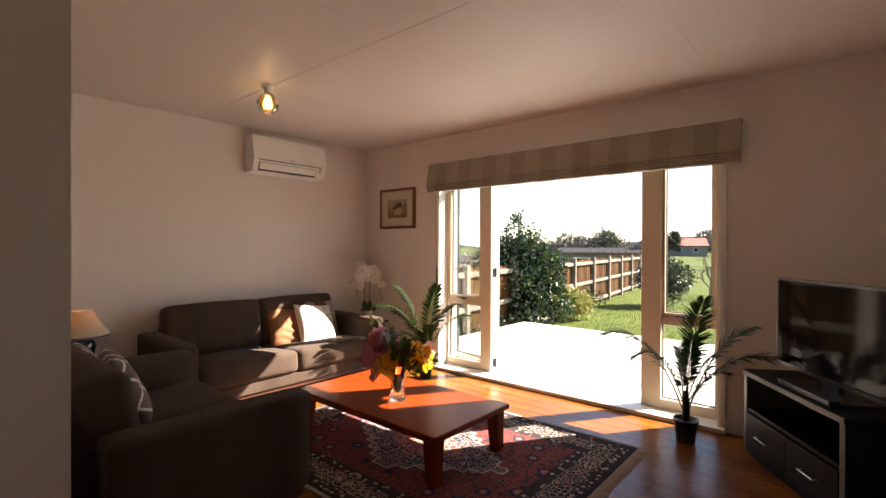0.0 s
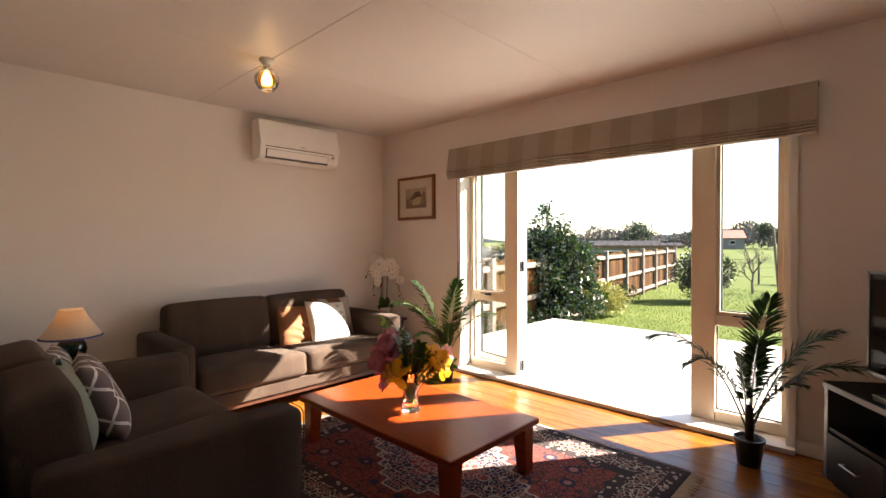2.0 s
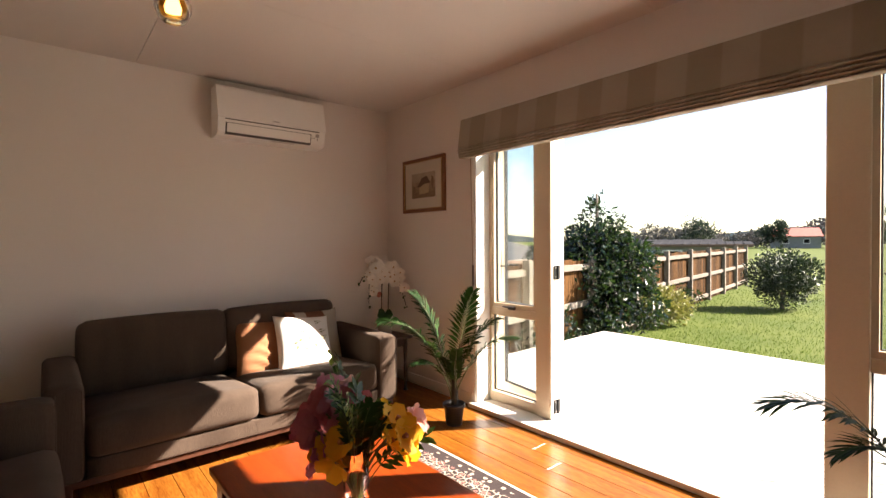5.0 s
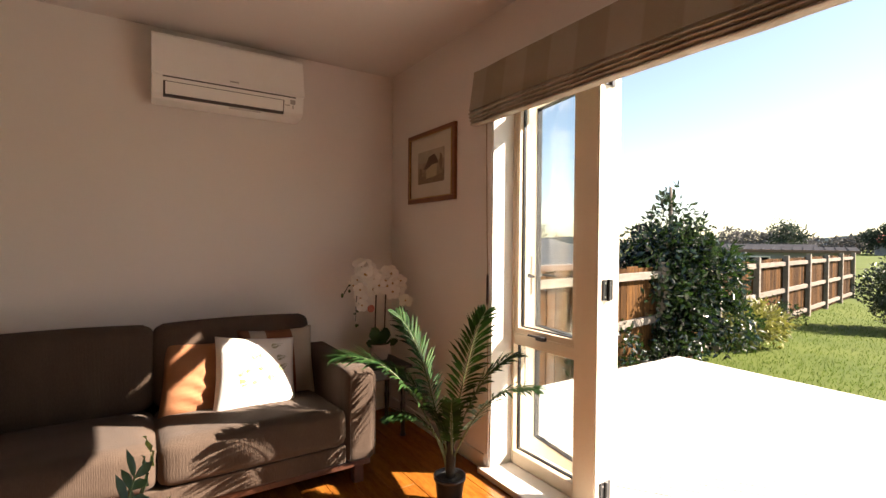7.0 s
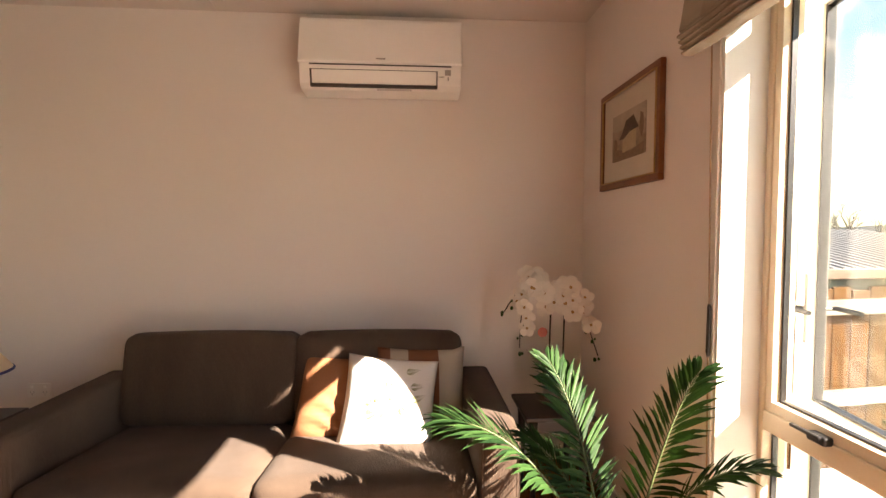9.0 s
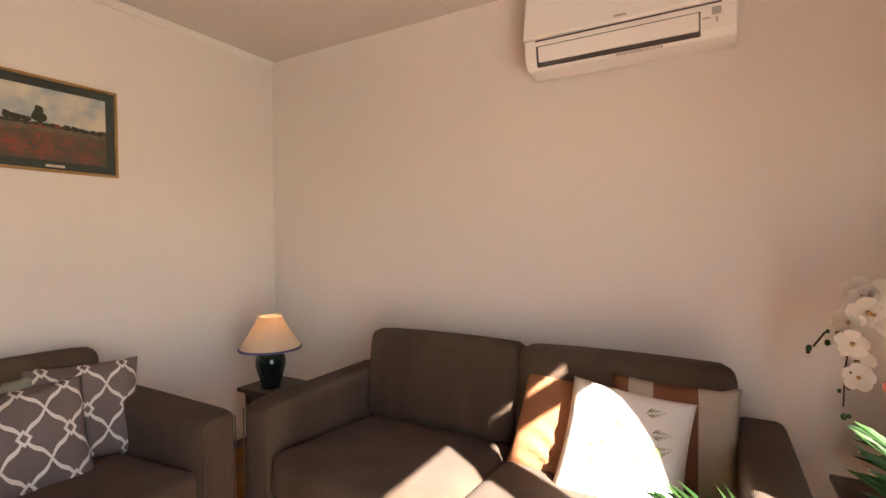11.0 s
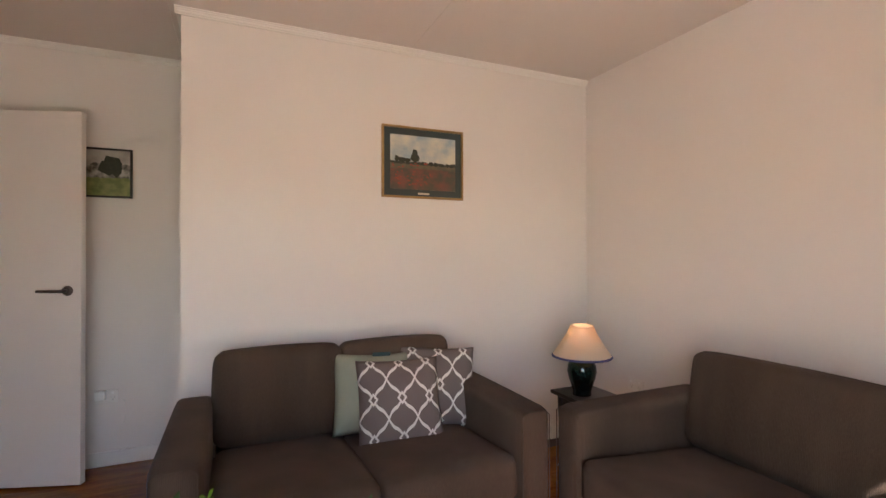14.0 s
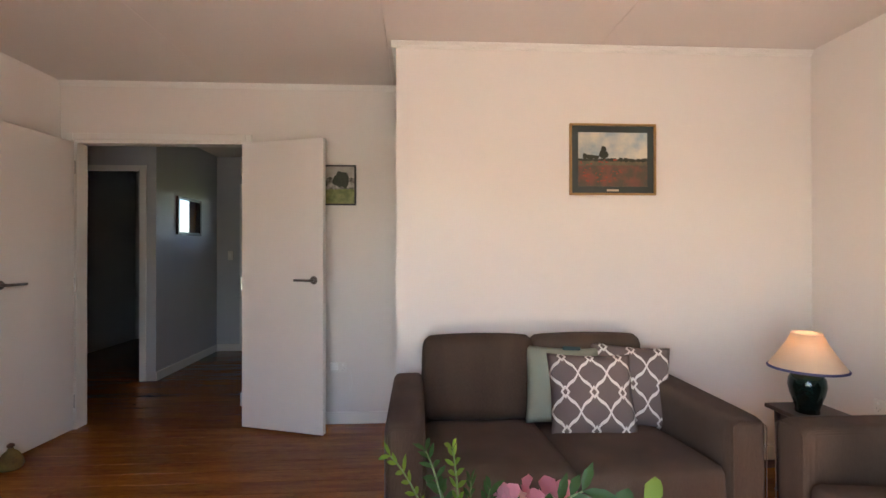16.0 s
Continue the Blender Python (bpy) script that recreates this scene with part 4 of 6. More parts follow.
M_POPPY = landscape_material("poppy_field_print", [(-1, (0.085, 0.075, 0.05), (0.20, 0.075, 0.05), 14), (-0.035, (0.10, 0.095, 0.06), (0.17, 0.13, 0.075), 20), (-0.010, (0.02, 0.026, 0.02), (0.05, 0.05, 0.035), 30), (0.004, (0.33, 0.40, 0.44), (0.66, 0.61, 0.48), 9)], 0.4, 0.012)
pp = picture("picture", 0.505, 0.41, 0.012, 0.038, pose(-2.797, YS + 0.0005, 1.745, 0, 0, 180), M_GILT, M_SLATE, M_POPPY, "framed print of a poppy field with dark mount")
M_TREEPAINT = material("painted_tree_green", (0.018, 0.022, 0.014), (0.04, 0.045, 0.028), 0.6, 60, 200, 0)
M_POPPYRED = material("painted_poppy_red", (0.25, 0.045, 0.025), (0.36, 0.085, 0.045), 0.6, 60, 200, 0)


def painted(name, blobs, mat, parent, y=-0.0135):
    b = bmesh.new()
    for x, z, rx, rz in blobs:
        n = 9
        b.faces.new([b.verts.new((x + rx * math.cos(-6.283 * k / n) * (1 + 0.15 * math.sin(k * 2.3)), y, z + rz * math.sin(-6.283 * k / n) * (1 + 0.15 * math.cos(k * 3.1)))) for k in range(n)])
        y -= 0.00006
    return part(name, b, mat, parent)


painted("painted_trees", [(-0.055, 0.028, 0.03, 0.024), (-0.055, 0.058, 0.017, 0.02), (-0.135, 0.014, 0.028, 0.014), (-0.165, 0.018, 0.014, 0.018), (-0.1, 0.012, 0.02, 0.012), (0.0, 0.0, 0.022, 0.009), (0.045, 0.0, 0.015, 0.012), (0.075, -0.002, 0.016, 0.013), (0.11, -0.004, 0.02, 0.01), (0.15, -0.004, 0.012, 0.011), (0.175, -0.006, 0.014, 0.01)], M_TREEPAINT, pp)
rp = random.Random(3)
painted("painted_poppies", [(-0.19 + 0.25 * rp.random() ** 1.5, -0.13 + 0.13 * rp.random(), 0.004 + 0.007 * rp.random(), 0.002 + 0.003 * rp.random()) for _ in range(45)], M_POPPYRED, pp, -0.0133)["kind"] = "stuff"
part("title_plate", box(-0.035, -0.0125, -0.183, 0.035, -0.0105, -0.172), M_CREAMMOUNT, pp, "small cream title plate")
M_COTTAGE = landscape_material("cottage_watercolour", [(-1, (0.20, 0.14, 0.08), (0.31, 0.23, 0.14), 18), (-0.03, (0.24, 0.17, 0.11), (0.34, 0.25, 0.17), 22), (0.03, (0.34, 0.28, 0.20), (0.44, 0.36, 0.26), 8)], 0.4, 0.015)
pc = picture("picture", 0.560, 0.450, 0.028, 0.095, pose(-3.443, YN - 0.0005, 1.690, 0, 0, 0), M_OAKFRAME, M_CREAMMOUNT, M_COTTAGE, "wood framed cottage watercolour with a cream mount")
M_ROOFPAINT = material("painted_thatch", (0.075, 0.045, 0.028), (0.12, 0.075, 0.048), 0.6, 60, 200, 0)
M_WALLPAINT = material("painted_plaster", (0.40, 0.31, 0.18), (0.48, 0.38, 0.24), 0.6, 60, 200, 0)
M_SEPIA = material("painted_sepia", (0.16, 0.10, 0.06), (0.24, 0.16, 0.10), 0.6, 60, 200, 0)


def painted_shape(name, outline, mat, parent, y):
    """A flat painted patch with a straight-edged outline."""
    b = bmesh.new()
    b.faces.new([b.verts.new((x, y, z)) for x, z in outline[::-1]])
    return part(name, b, mat, parent)


painted_shape("painted_ground", [(-0.145, -0.105), (0.145, -0.105), (0.145, -0.055), (0.02, -0.075), (-0.145, -0.045)], M_SEPIA, pc, -0.0129)
painted_shape("painted_wall", [(-0.05, -0.075), (0.075, -0.065), (0.075, 0.02), (-0.05, 0.012)], M_WALLPAINT, pc, -0.0131)
painted_shape("painted_roof", [(-0.085, -0.012), (-0.055, 0.012), (-0.02, 0.06), (0.05, 0.072), (0.098, 0.012), (0.02, 0.008), (-0.04, -0.015)], M_ROOFPAINT, pc, -0.0133)
painted("painted_tree", [(0.122, 0.02, 0.020, 0.05)], M_SEPIA, pc, -0.0128)
painted("painted_bush", [(-0.122, -0.03, 0.020, 0.03)], M_SEPIA, pc, -0.0128)
for bx in ((-0.2525, -0.026, -0.1975, 0.2525, -0.018, -0.1915), (-0.2525, -0.026, 0.1915, 0.2525, -0.018, 0.1975), (-0.2525, -0.026, -0.1915, -0.2465, -0.018, 0.1915), (0.2465, -0.026, -0.1915, 0.2525, -0.018, 0.1915)):
    part("gilt_lip", box(*bx, 0.002), M_GILT, pc)
M_FARM = landscape_material("farm_print", [(-1, (0.14, 0.17, 0.05), (0.26, 0.27, 0.09), 24), (-0.03, (0.06, 0.055, 0.045), (0.40, 0.38, 0.34), 26), (0.05, (0.30, 0.27, 0.24), (0.46, 0.43, 0.38), 9)], 0.3, 0.02)
pf = picture("picture", 0.36, 0.285, 0.011, 0.0, pose(-1.06, YB + 0.0005, 1.69, 0, 0, 180), M_BLACKFRAME, M_BLACKFRAME, M_FARM, "black framed print of a leafy farm scene")
painted("painted_tree", [(0.08, 0.055, 0.05, 0.045), (0.06, 0.03, 0.05, 0.04), (0.10, 0.03, 0.03, 0.05)], M_TREEPAINT, pf)
M_MIRROR = bpy.data.materials.new("picture_glass")
M_MIRROR.use_nodes = True
mb = M_MIRROR.node_tree.nodes["Principled BSDF"]
mb.inputs["Base Color"].default_value, mb.inputs["Metallic"].default_value, mb.inputs["Roughness"].default_value = (0.26, 0.27, 0.29, 1), 1.0, 0.03
picture("mirror", 0.52, 0.40, 0.03, 0.0, pose(HX - 0.0005, -1.88, 1.60, 0, 0, -90), M_DARKWOOD, M_BLACKFRAME, M_MIRROR, "dark framed glazed picture reflecting daylight in the hall")["category"] = "mirror"


# ---------------------------------------------------------------- sockets
def socket(at, turn, label, plug):
    s = thing("power_socket", label, "socket", at=at, turn=turn)
    part("plate", box(-0.058, -0.009, -0.037, 0.058, 0, 0.037, 0.003), M_TRIM, s)
    for sx in (-1, 1):
        part("rocker", box(sx * 0.032 - 0.006, -0.012, 0.012, sx * 0.032 + 0.006, -0.0085, 0.026, 0.001), M_AC, s)
        part("pin_holes", joined((sx * 0.032 - 0.010, -0.0095, -0.012, sx * 0.032 - 0.007, -0.0085, -0.004), (sx * 0.032 + 0.007, -0.0095, -0.012, sx * 0.032 + 0.010, -0.0085, -0.004), (sx * 0.032 - 0.0015, -0.0095, -0.024, sx * 0.032 + 0.0015, -0.0085, -0.015)), M_GREY, s)
    return s


socket((XW + 0.0005, 1.126, 0.43), 90, "white double power socket on the wall", False)
so = socket((-1.115, YB + 0.0005, 0.40), 180, "white double power socket with a plugged charger", True)
chg = thing("charger", "white plug with a thin looping cable", "charger", at=(-1.09, YB + 0.0105, 0.41), turn=180)
part("plug", box(-0.026, -0.04, -0.022, 0.026, 0, 0.03, 0.006), M_AC, chg)
part("cable", tube([(0.0, -0.035, -0.02), (0.03, -0.04, -0.02), (0.08, -0.02, 0.0), (0.115, -0.012, -0.04), (0.125, -0.012, -0.12), (0.11, -0.012, -0.17), (0.10, -0.012, -0.14)], 0.0022, 6), M_TRIM, chg)

# ---------------------------------------------------------------- television and its unit
UX, UY = -0.09, 3.70
uvec = Vector((0.560, -0.828, 0)).normalized()
uturn = math.degrees(math.atan2(uvec.y, uvec.x))
UW, UD, UH = 0.84, 0.40, 0.52
unit = thing("tv_unit", "black low television unit with grey edging and two drawers", "tv unit", at=(UX, UY, 0), turn=uturn)
# local: x along the front, depth to +y, the front looks to -y
part("side_panel", box(0, 0.002, 0.03, 0.03, UD, UH - 0.032, 0.002), M_GREYEDGE, unit, "grey edged side panel")
part("side_panel", box(UW - 0.03, 0.002, 0.03, UW, UD, UH - 0.032, 0.002), M_BLACKWOOD, unit)
part("front_edge", box(UW - 0.03, -0.002, 0.03, UW, 0.0018, UH - 0.032), M_GREYEDGE, unit)
part("top", box(-0.002, -0.004, UH - 0.0315, UW + 0.002, UD, UH, 0.003), M_BLACKWOOD, unit)
part("front_edge", box(0.0, -0.006, UH - 0.03, UW, -0.0045, UH - 0.004), M_GREYEDGE, unit)
part("back_panel", box(0.03, UD - 0.012, 0.03, UW - 0.03, UD, UH - 0.032), M_BLACKWOOD, unit)
part("shelf", box(0.03, 0.01, 0.275, UW - 0.03, UD - 0.012, 0.295), M_BLACKWOOD, unit)
part("bottom", box(0.0, 0.002, 0.03, UW, UD, 0.029 + 0.02), M_BLACKWOOD, unit)
part("plinth", box(0.03, 0.03, 0.0, UW - 0.03, UD - 0.03, 0.0298), M_BLACKWOOD, unit)
for k in (0, 1):
    x0 = 0.034 + k * (UW - 0.064) / 2
    dr = part("drawer", box(x0, -0.006, 0.055, x0 + (UW - 0.07) / 2, 0.014, 0.270, 0.002), M_BLACKWOOD, unit)
    c = x0 + (UW - 0.07) / 4
    part("handle", tube([(c - 0.055, -0.006, 0.165), (c - 0.055, -0.028, 0.165), (c + 0.055, -0.028, 0.165), (c + 0.055, -0.006, 0.165)], 0.004, 8), M_METAL, dr, "slim metal bar handle")
tv = thing("television", "black flat screen television on the low unit", "television", at=tuple(Vector((UX, UY, UH)) + Vector((0.828, 0.56, 0)) * 0.17 + uvec * 0.47), turn=uturn)
TW = 0.86
part("housing", box(-TW / 2, 0.004, 0.055, TW / 2, 0.05, 0.565, 0.008), M_BLACK, tv)
part("screen", box(-TW / 2 + 0.014, -0.001, 0.075, TW / 2 - 0.014, 0.006, 0.552, 0.001), M_SCREEN, tv, "glossy dark screen")
M_SCREEN.node_tree.nodes["Principled BSDF"].inputs["Specular IOR Level"].default_value = 0.05
part("bezel", joined((-TW / 2, -0.004, 0.055, -TW / 2 + 0.014, 0.004, 0.565), (TW / 2 - 0.014, -0.004, 0.055, TW / 2, 0.004, 0.565), (-TW / 2 + 0.014, -0.004, 0.055, TW / 2 - 0.014, 0.004, 0.075), (-TW / 2 + 0.014, -0.004, 0.552, TW / 2 - 0.014, 0.004, 0.565)), M_BLACK, tv)
part("stand_neck", box(-0.06, 0.012, 0.010, 0.06, 0.04, 0.06, 0.003), M_BLACK, tv)
part("stand_foot", box(-0.22, -0.08, 0.0, 0.22, 0.12, 0.011, 0.004), M_BLACK, tv)
sb = thing("media_box", "slim black media box on the unit", "media box", at=tuple(Vector((UX, UY, UH)) + Vector((0.828, 0.56, 0)) * 0.045 + uvec * 0.50), turn=uturn)
part("case", box(-0.20, -0.02, 0.0005, 0.20, 0.03, 0.03, 0.004), M_BLACK, sb)
part("front_strip", box(-0.2, -0.0225, 0.022, 0.2, -0.0195, 0.028), M_GREYEDGE, sb)

# ---------------------------------------------------------------- rug
RX0, RX1, RY0, RY1 = -2.70, -0.60, 1.72, 3.32
rug = thing("rug", "patterned red and navy rug with cream fringe", "rug", at=((RX0 + RX1) / 2, (RY0 + RY1) / 2, 0))


def rug_material():
    m = material("woven_rug_pile", (0.8, 0.8, 0.8), (1.0, 1.0, 1.0), 0.95, 12, 420, 0.6, spec=0.1)
    t = m.node_tree
    L, N = t.links, t.nodes
    bs = N["Principled BSDF"]
    base = bs.inputs["Base Color"].links[0].from_socket

    def op(kind, a, b=None):
        n = N.new("ShaderNodeMath")
        n.operation = kind
        for k, v in enumerate((a, b)):
            if v is None:
                continue
            if isinstance(v, (int, float)):
                n.inputs[k].default_value = v
            else:
                L.new(v, n.inputs[k])
        return n.outputs[0]

    def blend(mask, a, b):
        n = N.new("ShaderNodeMix")
        n.data_type = "RGBA"
        L.new(mask, n.inputs[0])
        for k, v in ((6, a), (7, b)):
            if isinstance(v, tuple):
                n.inputs[k].default_value = rgb(v)
            else:
                L.new(v, n.inputs[k])
        return n.outputs[2]

    tc, sp = N.new("ShaderNodeTexCoord"), N.new("ShaderNodeSeparateXYZ")
    L.new(tc.outputs["Object"], sp.inputs[0])
    x, y = op("ABSOLUTE", sp.outputs[0]), op("ABSOLUTE", sp.outputs[1])
    hx, hy = (RX1 - RX0) / 2, (RY1 - RY0) / 2
    edge = op("MINIMUM", op("SUBTRACT", hx, x), op("SUBTRACT", hy, y))
    red, navy, cream, dark, blush = (0.26, 0.065, 0.052), (0.040, 0.038, 0.062), (0.48, 0.40, 0.32), (0.050, 0.038, 0.038), (0.38, 0.16, 0.13)
    vo = N.new("ShaderNodeTexVoronoi")
    vo.inputs["Scale"].default_value = 27
    mir = N.new("ShaderNodeCombineXYZ")
    L.new(x, mir.inputs[0])
    L.new(y, mir.inputs[1])
    L.new(mir.outputs[0], vo.inputs["Vector"])
    vo2 = N.new("ShaderNodeTexVoronoi")
    vo2.feature, vo2.inputs["Scale"].default_value = "DISTANCE_TO_EDGE", 27
    L.new(mir.outputs[0], vo2.inputs["Vector"])
    vo3 = N.new("ShaderNodeTexVoronoi")
    vo3.inputs["Scale"].default_value = 7.5
    L.new(mir.outputs[0], vo3.inputs["Vector"])
    flower = op("LESS_THAN", vo.outputs["Distance"], 0.30)
    eye = op("LESS_THAN", vo.outputs["Distance"], 0.13)
    vine = op("LESS_THAN", vo2.outputs["Distance"], 0.055)
    big = op("LESS_THAN", vo3.outputs["Distance"], 0.34)
    bigi = op("LESS_THAN", vo3.outputs["Distance"], 0.20)
    sepc = N.new("ShaderNodeSeparateColor")
    L.new(vo.outputs["Color"], sepc.inputs[0])
    pick = op("GREATER_THAN", sepc.outputs[0], 0.5)
    # field
    f = blend(vine, red, dark)
    f = blend(op("MULTIPLY", flower, pick), f, navy)
    f = blend(op("MULTIPLY", eye, pick), f, cream)
    f = blend(big, f, navy)
    f = blend(bigi, f, blush)
    f = blend(op("MULTIPLY", bigi, eye), f, cream)
    # medallion
    md = op("ADD", op("DIVIDE", x, 0.62), op("DIVIDE", y, 0.42))
    md = op("ADD", md, op("MULTIPLY", op("SINE", op("MULTIPLY", op("SUBTRACT", x, y), 42.0)), 0.05))
    g = blend(vine, navy, cream)
    g = blend(flower, g, blush)
    g = blend(eye, g, cream)
    f = blend(op("LESS_THAN", md, 1.0), f, cream)
    f = blend(op("LESS_THAN", md, 0.95), f, g)
    f = blend(op("LESS_THAN", md, 0.5), f, red)
    f = blend(op("MULTIPLY", op("LESS_THAN", md, 0.5), op("MAXIMUM", vine, eye)), f, cream)
    # borders
    b1 = blend(vine, dark, cream)
    b1 = blend(flower, b1, blush)
    b1 = blend(eye, b1, navy)
    b2 = blend(op("GREATER_THAN", vo.outputs["Distance"], 0.34), cream, dark)
    b2 = blend(eye, b2, red)
    f = blend(op("LESS_THAN", edge, 0.275), f, dark)
    f = blend(op("LESS_THAN", edge, 0.265), f, b2)
    f = blend(op("LESS_THAN", edge, 0.215), f, dark)
    f = blend(op("LESS_THAN", edge, 0.208), f, b1)
    f = blend(op("LESS_THAN", edge, 0.085), f, dark)
    f = blend(op("LESS_THAN", edge, 0.078), f, b2)
    f = blend(op("LESS_THAN", edge, 0.030), f, dark)
    mx = N.new("ShaderNodeMix")
    mx.data_type, mx.blend_type = "RGBA", "MULTIPLY"
    mx.inputs[0].default_value = 1.0
    L.new(f, mx.inputs[6])
    L.new(base, mx.inputs[7])
    L.new(mx.outputs[2], bs.inputs["Base Color"])
    return m


hx, hy = (RX1 - RX0) / 2, (RY1 - RY0) / 2
part("field", box(-hx, -hy, 0.001, hx, hy, 0.011, 0.003), rug_material(), rug)
M_FRINGE = material("cream_fringe", (0.46, 0.40, 0.32), (0.58, 0.52, 0.43), 0.95, 30, 300, 0.2)
rf = random.Random(9)
for sx in (-1, 1):
    b = bmesh.new()
    n = 170
    for k in range(n):
        y = -hy + 2 * hy * (k + 0.5) / n
        ln = 0.055 + 0.02 * rf.random()
        dy = (rf.random() - 0.5) * 0.02
        tube([(sx * (hx - 0.002), y, 0.006), (sx * (hx + ln * 0.5), y + dy * 0.3, 0.005), (sx * (hx + ln), y + dy, 0.003)], [0.003, 0.0026, 0.0018], 4, bm=b, cap=False)
    part("fringe", b, M_FRINGE, rug, "cream knotted fringe")
for sy in (-1, 1):
    b = bmesh.new()
    for k in range(230):
        x = -hx + 2 * hx * (k + 0.5) / 230
        tube([(x - 0.004, sy * (hy - 0.004), 0.0105), (x, sy * (hy + 0.012), 0.008), (x + 0.004, sy * (hy + 0.013), 0.003)], [0.004, 0.004, 0.003], 4, bm=b, cap=False)
    part("overcast_edge", b, M_FRINGE, rug, "cream overcast edge")


# ---------------------------------------------------------------- leaves and flowers
def leaf_material(name, low, high, rough=0.5, through_colour=None, share=0.3, spec=0.5):
    m = bpy.data.materials.new(name)
    m.use_nodes = True
    t = m.node_tree
    b = t.nodes["Principled BSDF"]
    geo, rp = t.nodes.new("ShaderNodeNewGeometry"), t.nodes.new("ShaderNodeValToRGB")
    rp.color_ramp.elements[0].color, rp.color_ramp.elements[1].color = rgb(low), rgb(high)
    nz, tc, ad = t.nodes.new("ShaderNodeTexNoise"), t.nodes.new("ShaderNodeTexCoord"), t.nodes.new("ShaderNodeMath")
    nz.inputs["Scale"].default_value = 30
    ad.operation = "MULTIPLY_ADD"
    ad.inputs[1].default_value, ad.inputs[2].default_value = 0.6, -0.3
    sm = t.nodes.new("ShaderNodeMath")
    t.links.new(tc.outputs["Object"], nz.inputs["Vector"])
    t.links.new(nz.outputs[0], ad.inputs[0])
    t.links.new(ad.outputs[0], sm.inputs[0])
    t.links.new(geo.outputs["Random Per Island"], sm.inputs[1])
    t.links.new(sm.outputs[0], rp.inputs[0])
    t.links.new(rp.outputs[0], b.inputs["Base Color"])
    b.inputs["Roughness"].default_value = rough
    b.inputs["Specular IOR Level"].default_value = spec
    tr, mx = t.nodes.new("ShaderNodeBsdfTranslucent"), t.nodes.new("ShaderNodeMixShader")
    if through_colour:
        tr.inputs[0].default_value = rgb(through_colour)
    else:
        t.links.new(rp.outputs[0], tr.inputs[0])
    mx.inputs[0].default_value = share
    t.links.new(b.outputs[0], mx.inputs[1])
    t.links.new(tr.outputs[0], mx.inputs[2])
    t.links.new(mx.outputs[0], t.nodes["Material Output"].inputs[0])
    return m


def mesh_object(name, verts, faces, mat, parent=None, label="", smooth=False):
    me = bpy.data.meshes.new(name)
    me.from_pydata(verts, [], faces)
    me.materials.append(mat)
    if smooth:
        me.polygons.foreach_set("use_smooth", [True] * len(faces))
    ob = new(name, me)
    if parent is not None:
        ob.parent = parent
    if label:
        ob["label"] = label
    return ob


def blade(verts, faces, base, way, side, length, width, droop=0.0, fold=0.25):
    """One leaf: a folded, drooping blade of eight triangles' worth of shape."""
    up = side.cross(way).normalized()
    k = len(verts)
    prof = ((0.0, 0.06), (0.3, 0.85), (0.62, 0.9), (1.0, 0.0))
    for f, w in prof:
        c = base + way * (length * f) - Vector((0, 0, droop * length * f * f))
        verts.append(c)
        if w > 0:
            verts.append(c + side * (width * w / 2) + up * (width * w * fold / 2))
            verts.append(c - side * (width * w / 2) + up * (width * w * fold / 2))
    for a, b in ((0, 3), (3, 6)):
        faces.append((k + a, k + a + 1, k + b + 1, k + b))
        faces.append((k + a, k + b, k + b + 2, k + a + 2))
    faces.append((k + 6, k + 7, k + 9))
    faces.append((k + 6, k + 9, k + 8))


def simple_leaf(verts, faces, base, way, side, length, width):
    k = len(verts)
    up = side.cross(way) * (width * 0.2)
    verts += [base, base + way * (length * 0.45) + side * width / 2 + up, base + way * length, base + way * (length * 0.45) - side * width / 2 + up]
    faces += [(k, k + 1, k + 2), (k, k + 2, k + 3)]


def any_way(r):
    while True:
        v = Vector((r.uniform(-1, 1), r.uniform(-1, 1), r.uniform(-1, 1)))
        if 0.05 < v.length < 1:
            return v.normalized()


def bezier(p0, p1, p2, n):
    return [p0 * (1 - t) ** 2 + p1 * (2 * t * (1 - t)) + p2 * t * t for t in [i / n for i in range(n + 1)]]


M_PALM = leaf_material("palm_leaf_green", (0.006, 0.020, 0.007), (0.028, 0.066, 0.018), 0.46, (0.05, 0.12, 0.02), 0.10, 0.07)
M_PALM_STEM = material("palm_stalk", (0.05, 0.075, 0.025), (0.10, 0.13, 0.045), 0.5, 12, 90, 0.1)
M_PALM_TRUNK = material("palm_trunk_fibre", (0.020, 0.016, 0.010), (0.045, 0.035, 0.022), 0.9, 20, 120, 0.5)
M_SOIL = material("dark_potting_moss", (0.015, 0.012, 0.009), (0.035, 0.028, 0.020), 0.95, 30, 160, 0.6)


